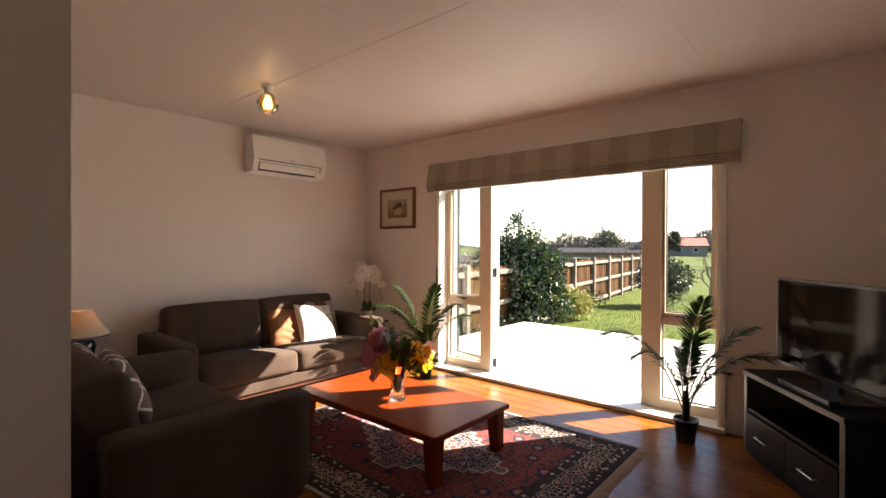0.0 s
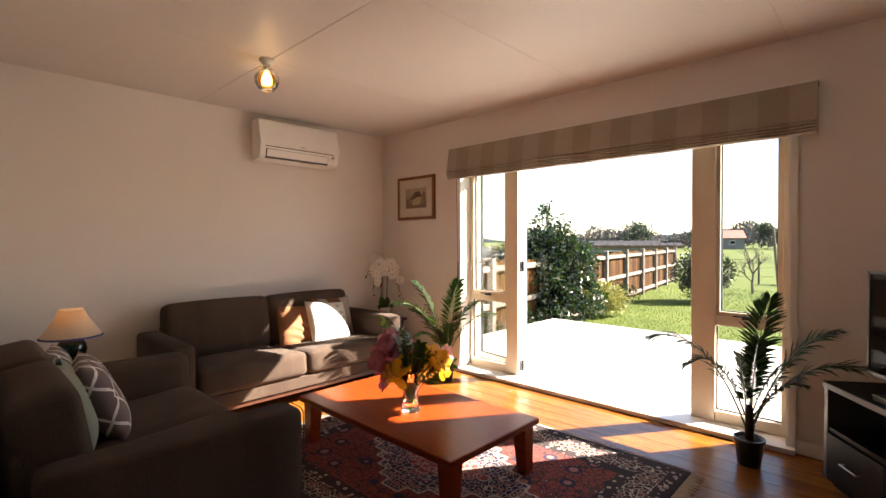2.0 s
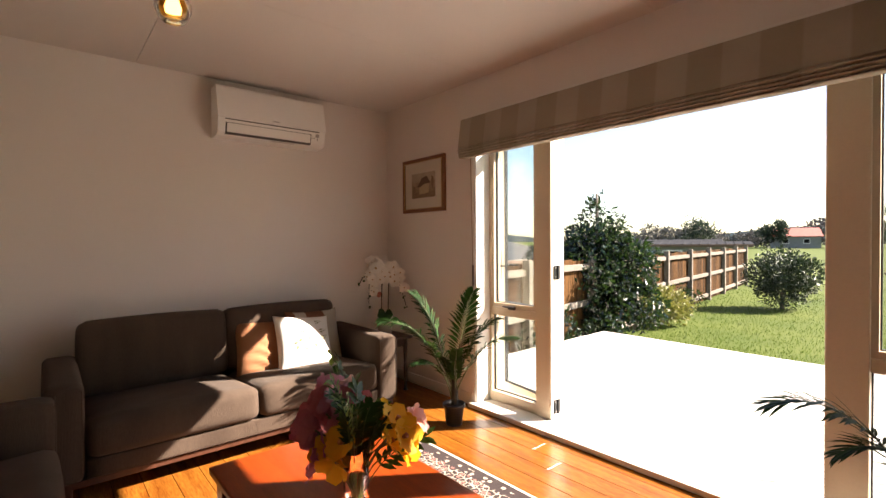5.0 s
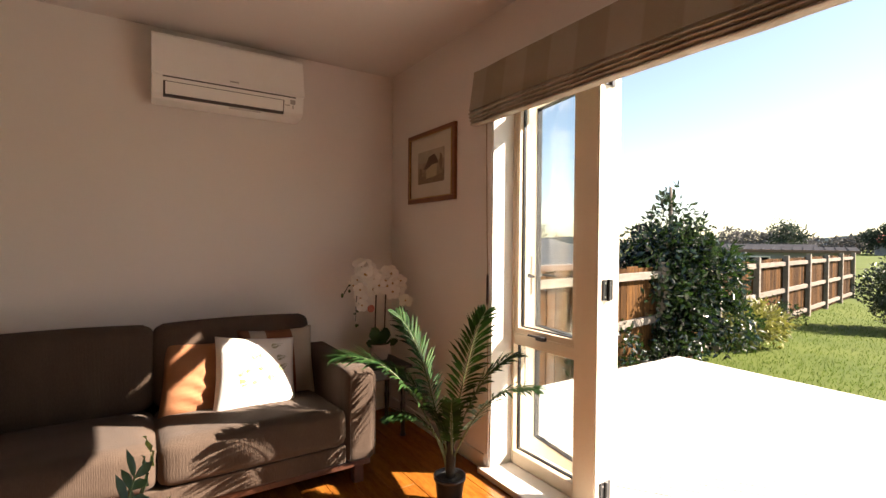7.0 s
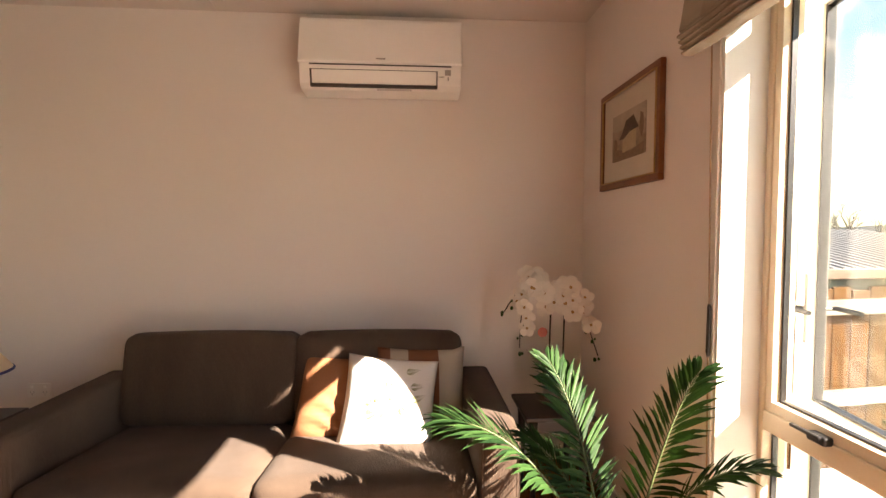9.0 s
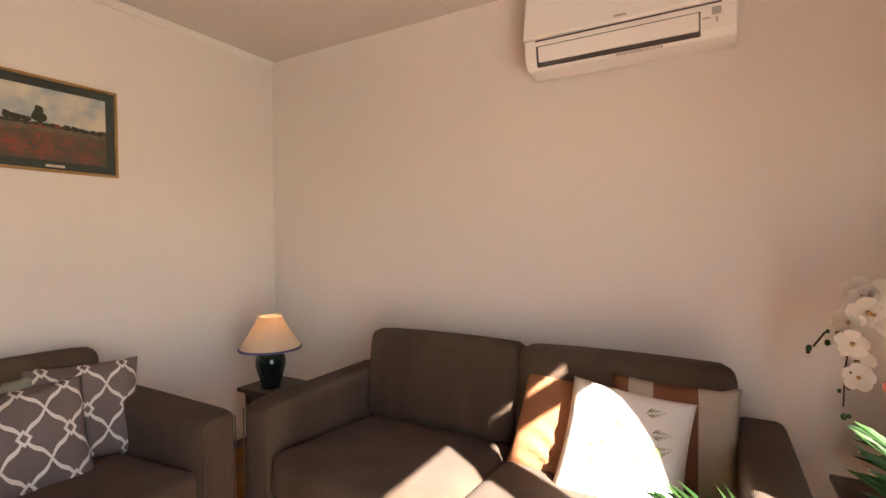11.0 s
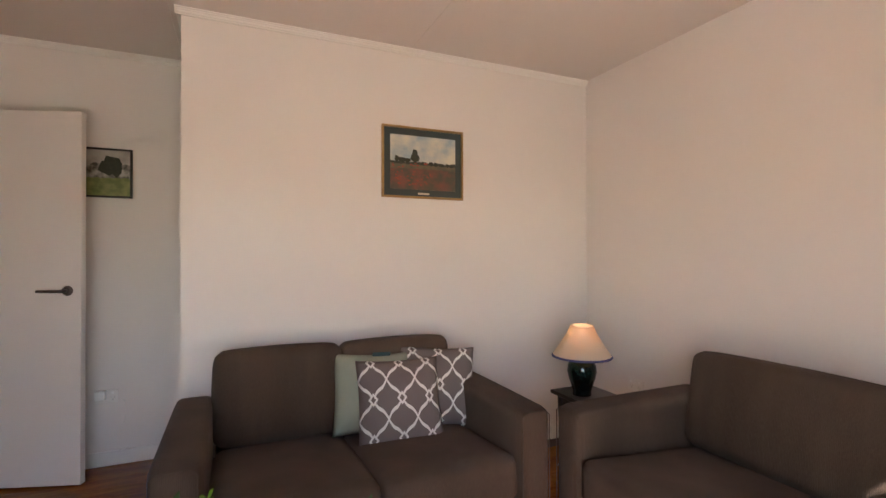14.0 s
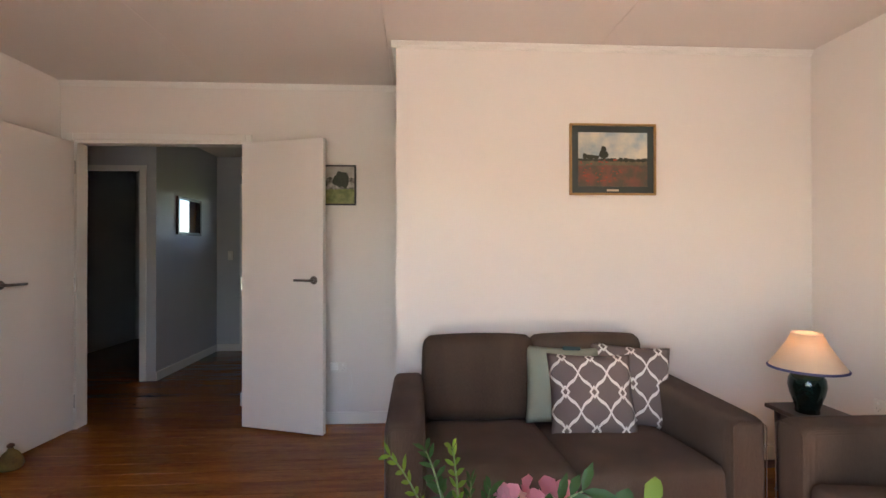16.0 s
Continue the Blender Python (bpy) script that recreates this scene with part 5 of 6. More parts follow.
def palm(at, tips, label, seed, pot_r=0.075, pot_h=0.155):
    """A potted feather palm; tips: where each frond ends, from the pot's foot."""
    r = random.Random(seed)
    p = thing("potted_palm", label, "potted plant", at=at)
    part("pot", lathe([(pot_r * 0.72, 0), (pot_r * 0.75, 0.006), (pot_r * 0.96, pot_h - 0.018), (pot_r * 1.04, pot_h - 0.016), (pot_r * 1.05, pot_h), (pot_r * 0.95, pot_h), (pot_r * 0.92, pot_h - 0.02), (0.001, pot_h - 0.021)], 28, cap=False), M_BLACK, p, "black plastic pot", True)
    part("soil", lathe([(pot_r * 0.93, pot_h - 0.019), (pot_r * 0.5, pot_h - 0.010), (0.001, pot_h - 0.008)], 20, cap=False), M_SOIL, p)
    part("trunk", tube([(0, 0, pot_h - 0.02), (0.003, 0.004, pot_h + 0.08), (0.0, -0.003, pot_h + 0.18)], [0.020, 0.024, 0.014], 10), M_PALM_TRUNK, p, smooth=True)
    for x, y, z, bow in tips:
        tip = Vector((x, y, z))
        root = Vector((r.uniform(-0.012, 0.012), r.uniform(-0.012, 0.012), pot_h + r.uniform(0.0, 0.10)))
        mid = Vector((x * 0.42, y * 0.42, root.z + (z - root.z) * 0.72 + bow))
        pts = bezier(root, mid, tip, 26)
        stalk = part("frond_stalk", tube(pts, [0.0055 * (1 - 0.8 * i / 26) for i in range(27)], 6), M_PALM_STEM, p, smooth=True)
        total = sum((b - a).length for a, b in zip(pts, pts[1:]))
        verts, faces = [], []
        for i in range(7, 27):
            for half in (0.0, 0.5):
                f = min(1.0, (i + half) / 26)
                a = pts[min(i, 26)].lerp(pts[min(i + 1, 26)], half)
                ahead = (pts[min(i + 1, 26)] - pts[i - 1]).normalized()
                side = ahead.cross(Vector((0, 0, 1)))
                if side.length < 0.1:
                    side = ahead.cross(Vector((y, -x, 0.1)))
                side.normalize()
                up = side.cross(ahead).normalized()
                g = (f - 0.27) / 0.73
                ln = total * (0.07 + 0.155 * math.sin(math.pi * min(1, 0.16 + 0.80 * g)) ** 0.8) * r.uniform(0.88, 1.08)
                for s in (-1, 1):
                    way = (ahead * (0.62 + 0.60 * g) + side * s * (1.0 - 0.35 * g) + up * r.uniform(-0.12, 0.28)).normalized()
                    wd = way.cross(up).normalized()
                    blade(verts, faces, a, way, wd, ln, 0.0120 + 0.004 * r.random(), r.uniform(0.10, 0.34))
        mesh_object("frond_leaf", verts, faces, M_PALM, stalk)
    return p


palm((-2.70, 3.655, 0.0), [(-0.08, -0.50, 0.73, 0.17), (-0.23, -0.15, 0.86, 0.05), (-0.08, 0.26, 0.86, 0.05), (0.15, 0.27, 0.69, 0.10), (0.39, 0.15, 0.62, 0.13), (-0.19, -0.24, 0.64, 0.06), (-0.04, -0.30, 0.45, 0.12), (0.0, -0.12, 0.47, 0.05), (0.10, -0.06, 0.52, 0.06)],
     "artificial palm in a black pot beside the sofa", 4, 0.072, 0.14)
palm((-0.405, 3.66, 0.0), [(-0.42, -0.28, 0.69, 0.24), (-0.27, -0.16, 0.54, 0.24), (0.06, 0.20, 0.90, 0.04), (0.35, 0.12, 0.76, 0.10), (0.51, 0.06, 0.60, 0.17), (0.24, -0.06, 0.50, 0.10), (0.03, 0.06, 0.68, 0.03), (0.16, 0.02, 0.58, 0.06), (-0.05, -0.04, 0.60, 0.04)],
     "artificial palm in a black pot by the window", 8, 0.074, 0.15)


# ---------------------------------------------------------------- flowers
def petal(verts, faces, base, way, side, length, width, curl):
    """A broad petal with a round, gently ruffled tip."""
    up = side.cross(way).normalized()
    k = len(verts)
    rows = ((0.0, 0.12), (0.3, 0.72), (0.62, 1.0), (0.86, 0.78), (1.0, 0.28))
    for i, (f, w) in enumerate(rows):
        c = base + way * (length * f) - up * (curl * length * f * f)
        ruffle = up * (0.06 * length * (-1) ** i)
        verts.extend((c + side * (width * w / 2) + ruffle, c, c - side * (width * w / 2) - ruffle))
    for i in range(len(rows) - 1):
        a = k + 3 * i
        faces.extend(((a, a + 1, a + 4, a + 3), (a + 1, a + 2, a + 5, a + 4)))


def bloom(parent, name, centre, facing, size, petals, mat, core, seed, cup=0.35):
    r = random.Random(seed)
    facing = facing.normalized()
    a = facing.cross(Vector((0.3, 0.2, 0.9))).normalized()
    b = facing.cross(a)
    verts, faces = [], []
    for k in range(petals):
        th = 6.283 * k / petals + r.uniform(-0.15, 0.15)
        out = a * math.cos(th) + b * math.sin(th)
        way = (out + facing * cup).normalized()
        petal(verts, faces, centre + out * size * 0.06, way, facing.cross(out).normalized(), size * r.uniform(0.9, 1.1), size * 0.95, r.uniform(-0.1, 0.3))
    f = mesh_object(name, verts, faces, mat, parent, smooth=True)
    part("flower_centre", lathe([(size * 0.02, 0), (size * 0.10, size * 0.06), (size * 0.12, size * 0.2), (size * 0.15, size * 0.3), (0.001, size * 0.28)], 8, cap=False), core, f, smooth=True).matrix_local = Matrix.Translation(centre) @ facing.to_track_quat("Z", "Y").to_matrix().to_4x4()
    return f


M_YELLOW = leaf_material("yellow_petal", (0.60, 0.30, 0.015), (0.80, 0.50, 0.04), 0.6, (0.85, 0.50, 0.03), 0.4, 0.2)
M_MAGENTA = leaf_material("magenta_petal", (0.42, 0.11, 0.17), (0.66, 0.30, 0.34), 0.6, (0.45, 0.10, 0.16), 0.25, 0.2)
M_PINK = leaf_material("pale_pink_petal", (0.62, 0.30, 0.28), (0.76, 0.48, 0.42), 0.6, (0.75, 0.42, 0.36), 0.35, 0.2)
M_ORCHID = leaf_material("white_orchid_petal", (0.80, 0.76, 0.69), (0.88, 0.85, 0.79), 0.6, (0.70, 0.60, 0.48), 0.3, 0.2)
M_CORE = material("orange_flower_core", (0.35, 0.10, 0.02), (0.50, 0.20, 0.03), 0.7, 30, 90, 0)
M_CORE_Y = material("orchid_lip", (0.42, 0.24, 0.08), (0.55, 0.34, 0.12), 0.7, 30, 90, 0)
M_DARKLEAF = leaf_material("dark_glossy_leaf", (0.008, 0.024, 0.008), (0.028, 0.068, 0.017), 0.42, (0.07, 0.16, 0.025), 0.18, 0.25)
M_LIMELEAF = leaf_material("lime_leaf", (0.045, 0.095, 0.010), (0.13, 0.20, 0.022), 0.45, (0.18, 0.30, 0.03), 0.28, 0.3)
M_STEM = material("flower_stem", (0.05, 0.09, 0.02), (0.10, 0.16, 0.04), 0.5, 20, 90, 0.05)

VX, VY, VZ = -1.774, 2.385, 0.2945
vase = thing("vase", "clear glass vase standing on the coffee table", "vase", at=(VX, VY, VZ))
prof = [(0.001, 0.0), (0.050, 0.0), (0.053, 0.006), (0.052, 0.022), (0.045, 0.036), (0.043, 0.06), (0.043, 0.13), (0.047, 0.215), (0.0445, 0.215), (0.0405, 0.13), (0.0405, 0.06), (0.036, 0.036), (0.001, 0.032)]
gl = part("glass", lathe(prof, 32, cap=False), M_GLASS, vase, "clear heavy glass", True)
gl.visible_shadow = False
bq = thing("bouquet", "bouquet of yellow and magenta artificial orchids in the vase", "flowers", at=(VX, VY, VZ + 0.036))
rb = random.Random(12)
heads = [("yellow", -0.02, 0.16, 0.30), ("yellow", 0.10, 0.13, 0.33), ("yellow", 0.15, 0.06, 0.27), ("yellow", 0.06, 0.20, 0.26), ("yellow", 0.13, 0.15, 0.22), ("yellow", -0.02, -0.05, 0.24), ("yellow", -0.07, -0.09, 0.19), ("yellow", 0.01, -0.10, 0.18),
         ("magenta", -0.15, -0.06, 0.37), ("magenta", -0.19, -0.01, 0.32), ("magenta", -0.12, -0.12, 0.31), ("magenta", -0.17, -0.09, 0.26), ("magenta", -0.11, -0.07, 0.23), ("magenta", -0.20, 0.03, 0.38), ("magenta", -0.08, -0.13, 0.17), ("magenta", -0.13, 0.02, 0.40), ("magenta", -0.22, -0.05, 0.36),
         ("pink", 0.11, 0.22, 0.31), ("pink", 0.07, 0.24, 0.28), ("magenta", -0.15, 0.08, 0.36), ("magenta", -0.18, -0.12, 0.30), ("magenta", -0.10, -0.02, 0.33), ("yellow", 0.03, 0.14, 0.25), ("yellow", 0.16, 0.12, 0.28)]
heads = [(kind, x * 0.84, y * 0.84, z * (0.86 if kind == "magenta" else 0.93)) for kind, x, y, z in heads] + [("magenta", -0.12, 0.0, 0.40), ("magenta", -0.19, -0.02, 0.385), ("magenta", -0.09, -0.04, 0.37), ("pink", -0.15, 0.02, 0.41), ("pink", -0.21, 0.02, 0.37)]
for k, (kind, x, y, z) in enumerate(heads):
    c = Vector((x, y, 0.03 + z * 0.80))
    part("flower_stem", tube(bezier(Vector((x * 0.08, y * 0.08, 0.0)), Vector((x * 0.15, y * 0.15, z * 0.75)), c, 6), 0.0028, 5), M_STEM, bq)
    face = Vector((x * 4 + rb.uniform(-0.4, 0.4), y * 4 + rb.uniform(-0.4, 0.4), rb.uniform(-0.2, 0.6)))
    bloom(bq, kind + "_flower", c, face, 0.066 if kind != "pink" else 0.058, 6, {"yellow": M_YELLOW, "magenta": M_MAGENTA, "pink": M_PINK}[kind], M_CORE, 40 + k)
# each spray: tip, colour of leaf, kind of leaf
FERN, SPRIG, ROUND = (0.040, 0.30, 6), (0.062, 0.34, 6), (0.056, 0.62, 14)
sprays = [(0.16, -0.12, 0.49, M_LIMELEAF, FERN), (0.08, -0.12, 0.50, M_DARKLEAF, FERN), (0.02, -0.10, 0.515, M_LIMELEAF, FERN), (-0.02, -0.08, 0.44, M_DARKLEAF, FERN), (0.05, -0.09, 0.42, M_DARKLEAF, FERN),
          (-0.33, 0.09, 0.47, M_LIMELEAF, ROUND), (-0.27, 0.08, 0.45, M_DARKLEAF, ROUND), (-0.22, 0.06, 0.49, M_DARKLEAF, SPRIG), (-0.17, 0.09, 0.42, M_DARKLEAF, SPRIG), (-0.25, 0.05, 0.43, M_DARKLEAF, SPRIG),
          (-0.08, 0.05, 0.41, M_DARKLEAF, SPRIG), (-0.06, -0.06, 0.43, M_DARKLEAF, FERN), (0.08, -0.04, 0.40, M_DARKLEAF, FERN), (-0.02, 0.10, 0.34, M_DARKLEAF, SPRIG), (0.12, 0.20, 0.24, M_DARKLEAF, SPRIG),
          (0.03, 0.04, 0.38, M_DARKLEAF, SPRIG), (-0.10, -0.02, 0.40, M_DARKLEAF, FERN), (0.04, -0.05, 0.33, M_DARKLEAF, SPRIG), (0.08, 0.05, 0.32, M_DARKLEAF, SPRIG)]
for k, (x, y, z, mt, (big, slim, first)) in enumerate(sprays):
    tip = Vector((x, y, z * 0.86))
    pts = bezier(Vector((x * 0.06, y * 0.06, 0.0)), Vector((x * 0.3, y * 0.3, z * 0.7)), tip, 14)
    st = part("leaf_stem", tube(pts, 0.0022, 5), M_STEM, bq)
    turn = rb.uniform(0, 3.1)
    for i in range(first, 15):
        ahead = (pts[min(i + 1, 14)] - pts[i - 1]).normalized()
        flat = ahead.cross(Vector((math.cos(turn), math.sin(turn), 0.2))).normalized()
        for sgn in (-1, 1):
            way = (ahead * (1.4 if i > 12 else 0.8) + flat * sgn + any_way(rb) * 0.25).normalized()
            verts, faces = [], []
            across = way.cross(flat.cross(ahead)).normalized()
            if first > 12:
                petal(verts, faces, pts[i], way, across, big * rb.uniform(0.8, 1.1), big * slim, rb.uniform(0.05, 0.3))
            else:
                blade(verts, faces, pts[i], way, across, big * rb.uniform(0.75, 1.1), big * slim, rb.uniform(0, 0.35))
            mesh_object("leaf", verts, faces, mt, st, smooth=True)

orch = thing("potted_orchid", "white artificial orchid in a pale pot", "potted plant", at=(-3.70, 3.765, 0.4505))
M_PALEPOT = material("pale_pink_ceramic", (0.50, 0.40, 0.35), (0.58, 0.47, 0.41), 0.3, 6, 60, 0.03)
part("pot", lathe([(0.048, 0), (0.052, 0.004), (0.066, 0.085), (0.070, 0.10), (0.065, 0.10), (0.060, 0.085), (0.001, 0.085)], 28, cap=False), M_PALEPOT, orch, "pale pink ceramic pot", True)
part("moss", lathe([(0.061, 0.086), (0.04, 0.097), (0.001, 0.103)], 18, cap=False), M_SOIL, orch)
ro = random.Random(31)
for y, out, ln, wd in ((-0.036, (0.10, -0.20, 1.0), 0.125, 0.082), (0.036, (0.10, 0.16, 1.0), 0.115, 0.080), (0.055, (0.35, 0.9, 0.35), 0.09, 0.05), (-0.05, (0.3, -0.9, 0.5), 0.08, 0.05), (0.0, (0.6, 0.1, 0.9), 0.09, 0.07)):
    verts, faces = [], []
    way = Vector(out).normalized()
    petal(verts, faces, Vector((0.01, y * 0.6, 0.085)), way, way.cross(Vector((1, 0, 0.1))).normalized(), ln, wd, 0.12)
    mesh_object("orchid_leaf", verts, faces, M_DARKLEAF, orch, smooth=True)


def spray(base_y, arch, end, count, branch=None):
    """One upright stalk that arches over, hung with large open blooms and ending in buds."""
    up = bezier(Vector((0, base_y, 0.09)), Vector((0.0, base_y, 0.32)), Vector((0.02, base_y, 0.47)), 8)
    over = bezier(Vector((0.022, base_y, 0.48)), Vector(arch), Vector(end), 12)
    st = part("orchid_stem", tube(up + over, [0.0045] * 9 + [0.003] * 13, 6), M_PALM_TRUNK, orch, smooth=True)
    lines = [over]
    if branch:
        twig = bezier(over[5], Vector(branch[0]), Vector(branch[1]), 10)
        part("twig", tube(twig, 0.0024, 5), M_PALM_TRUNK, st, smooth=True)
        lines.append(twig)
    for line in lines:
        for k in range(count):
            f = 0.8 * k / (count - 1)
            c = line[int(f * (len(line) - 1))] + Vector((ro.uniform(0.0, 0.05), ro.uniform(-0.035, 0.035), ro.uniform(-0.045, 0.02)))
            bloom(st, "orchid_flower", c, Vector((1.0, ro.uniform(-0.8, 0.2), ro.uniform(-0.35, 0.25))), 0.058 * ro.uniform(0.85, 1.1) * (1 - 0.35 * f), 5, M_ORCHID, M_CORE_Y, 70 + int(900 * base_y) + k, 0.12)
        for k in range(5):
            b = bmesh.new()
            bmesh.ops.create_icosphere(b, subdivisions=2, radius=0.0085 - 0.0008 * k)
            bmesh.ops.scale(b, vec=(1, 1, 1.3), verts=b.verts[:])
            part("orchid_bud", b, M_DARKLEAF, st, smooth=True).location = line[-1 - (k % 3)] + Vector((ro.uniform(0.0, 0.02), ro.uniform(-0.018, 0.018), ro.uniform(-0.03, 0.01)))


spray(-0.032, (0.03, -0.10, 0.72), (0.05, -0.265, 0.44), 9, ((0.06, -0.19, 0.60), (0.07, -0.195, 0.27)))
spray(0.036, (0.03, 0.03, 0.72), (0.04, 0.195, 0.22), 13)
tag = part("price_tag", lathe([(0.001, 0), (0.024, 0), (0.024, 0.002), (0.001, 0.002)], 20, cap=False), material("red_paper_tag", (0.42, 0.12, 0.09), (0.50, 0.17, 0.12), 0.7, 20, 90, 0), orch, "round red tag")
tag.matrix_local = pose(0.03, -0.075, 0.335, 0, 90, 0)

# door stop
M_STOP = material("patterned_doorstop_cloth", (0.07, 0.042, 0.012), (0.22, 0.15, 0.035), 0.85, 18, 200, 0.4)
ds = thing("door_stop", "small olive cloth door stop on the floor", "door stop", at=(0.615, 0.56, 0.0005))
part("bag", lathe([(0.05, 0), (0.062, 0.02), (0.055, 0.055), (0.035, 0.09), (0.016, 0.105), (0.012, 0.115)], 10), M_STOP, ds, smooth=True)
part("knob", lathe([(0.008, 0.114), (0.018, 0.122), (0.018, 0.134), (0.006, 0.142)], 10), M_SOFA_DK, ds, smooth=True)

# ---------------------------------------------------------------- garden
GZ = -0.5
M_GRASS = material("lawn", (0.034, 0.058, 0.008), (0.088, 0.105, 0.022), 0.9, 0.75, 24, 0.8, spec=0.1, fine_mix=0.5)
ground = solid("ground", box(-500, -300, -1.2, 500, 900, GZ), M_GRASS, "sunlit green lawn and open paddock", "ground", "structure")
M_BLADE = leaf_material("grass_blade", (0.036, 0.066, 0.008), (0.105, 0.125, 0.026), 0.7, (0.08, 0.13, 0.02), 0.35, 0.2)
rg = np.random.RandomState(3)
n = 26000
gy = 7.6 + 12.5 * rg.rand(n) ** 1.6
gx = -5.2 - 0.12 * (gy - 7) + (4.5 + 0.35 * (gy - 7)) * rg.rand(n) + 0.0
verts, faces = [], []
for k in range(n):
    th, hgt = rg.rand() * 6.283, 0.025 + 0.03 * rg.rand()
    lx, ly = 0.02 * math.cos(th * 3.1), 0.02 * math.sin(th * 3.1)
    cx, cy = 0.006 * math.cos(th), 0.006 * math.sin(th)
    b = len(verts)
    verts += [(gx[k] - cx, gy[k] - cy, GZ - 0.002), (gx[k] + cx, gy[k] + cy, GZ - 0.002), (gx[k] + lx, gy[k] + ly, GZ + hgt)]
    faces.append((b, b + 1, b + 2))
tagged(mesh_object("grass", verts, faces, M_BLADE), "short mown lawn grass", "grass", kind="stuff")

# paling fence
M_PALING = material("stained_paling", (0.013, 0.008, 0.005), (0.092, 0.042, 0.012), 0.85, 4.0, 40, 0.4, stretch=(7, 7, 0.6), vary=0.5, spec=0.06)
M_RAIL = material("bleached_rail", (0.135, 0.115, 0.095), (0.235, 0.205, 0.17), 0.85, 3.0, 40, 0.3, stretch=(1, 5, 5), vary=0.12, spec=0.1)
FA, FB = Vector((-4.05, 4.4, 0)), Vector((-6.55, 22.0, 0))
fdir = (FB - FA).normalized()
flen = (FB - FA).length
fturn = math.degrees(math.atan2(fdir.y, fdir.x))
fence = thing("fence", "weathered timber paling fence with bleached rails", "fence", at=(FA.x, FA.y, GZ), turn=fturn)
rf2 = random.Random(17)
FH = 1.42
pal = [link_mesh("paling", box(0, 0.0, 0.02, 0.138, 0.02, FH + d, 0.003, 1), M_PALING) for d in (0.0, -0.012, 0.010)]
k, x = 0, 0.0
while x < flen:
    ob = new("paling", pal[rf2.randrange(3)])
    ob.parent = fence
    ob.matrix_local = pose(x, rf2.uniform(0, 0.006), 0, 0, rf2.uniform(-0.4, 0.4), 0)
    x += 0.145
x = 0.0
while x < flen + 0.1:
    part("post", box(x - 0.05, -0.105, -0.3, x + 0.05, -0.005, FH + 0.06 + rf2.uniform(-0.02, 0.02), 0.006), M_RAIL, fence)
    x += 1.95
for z in (0.16, 0.74, 1.31):
    x = 0.0
    while x < flen - 0.5:
        part("rail", box(x + 0.052, -0.06, z - 0.045, x + 1.95 - 0.052, -0.004, z + 0.045, 0.004), M_RAIL, fence)
        x += 1.95


# shrubs and trees
M_BARK = material("grey_bark", (0.07, 0.055, 0.042), (0.15, 0.12, 0.095), 0.9, 12, 60, 0.5, stretch=(3, 3, 1))
M_LAUREL = leaf_material("laurel_leaf", (0.004, 0.010, 0.005), (0.016, 0.032, 0.012), 0.18, (0.05, 0.11, 0.02), 0.10, 0.6)
M_YBUSH = leaf_material("yellow_variegated_leaf", (0.06, 0.075, 0.016), (0.30, 0.28, 0.08), 0.5, (0.24, 0.24, 0.05), 0.2)
M_TOPIARY = leaf_material("dark_shrub_leaf", (0.005, 0.011, 0.005), (0.018, 0.033, 0.012), 0.4, (0.03, 0.06, 0.012), 0.10)
M_FARLEAF = leaf_material("far_tree_leaf", (0.022, 0.034, 0.024), (0.055, 0.075, 0.05), 0.7, None, 0.2, 0.2)
M_FARGREY = leaf_material("far_bare_twigs", (0.085, 0.085, 0.08), (0.15, 0.145, 0.135), 0.9, None, 0.1, 0.1)


def leafy(name, at, label, category, trunk_pts, lobes, count, size, mat, seed, droop=0.3, bark=None, slim=0.42):
    """Trunk with limbs to each lobe and leaves in clumps over the lobes (x, y, z, radius, height)."""
    r = random.Random(seed)
    tr = thing(name, label, category, at=at)
    b = tube(trunk_pts, [0.05 * (1 - 0.6 * i / (len(trunk_pts) - 1)) for i in range(len(trunk_pts))], 8)
    for lx, ly, lz, lr, lh in lobes:
        s = Vector(trunk_pts[min(len(trunk_pts) - 1, 1 + (len(trunk_pts) // 2))])
        e = Vector((lx, ly, lz))
        tube(bezier(s * r.uniform(0.5, 0.9), Vector((lx * 0.4, ly * 0.4, (s.z + lz) / 2)), e, 5), [0.022, 0.018, 0.014, 0.010, 0.007, 0.004], 5, bm=b, cap=False)
    part("trunk", b, bark or M_BARK, tr, smooth=True)
    verts, faces = [], []
    vol = [l[3] ** 2 * l[4] for l in lobes]
    for (lx, ly, lz, lr, lh), v in zip(lobes, vol):
        m = int(count * v / sum(vol))
        while m > 0:
            d = any_way(r)
            rad = r.random() ** 0.35
            c = Vector((lx + d.x * lr * rad, ly + d.y * lr * rad, lz + d.z * lh * rad))
            for _ in range(min(m, 6)):
                m -= 1
                way = (d * 0.7 + any_way(r) * 0.9 + Vector((0, 0, 0.35 - droop))).normalized()
                side = way.cross(any_way(r))
                if side.length < 0.1:
                    continue
                ln = size * r.uniform(0.7, 1.25)
                simple_leaf(verts, faces, c + any_way(r) * size * 0.8, way, side.normalized(), ln, ln * slim)
    mesh_object("crown", verts, faces, mat, tr)
    return tr


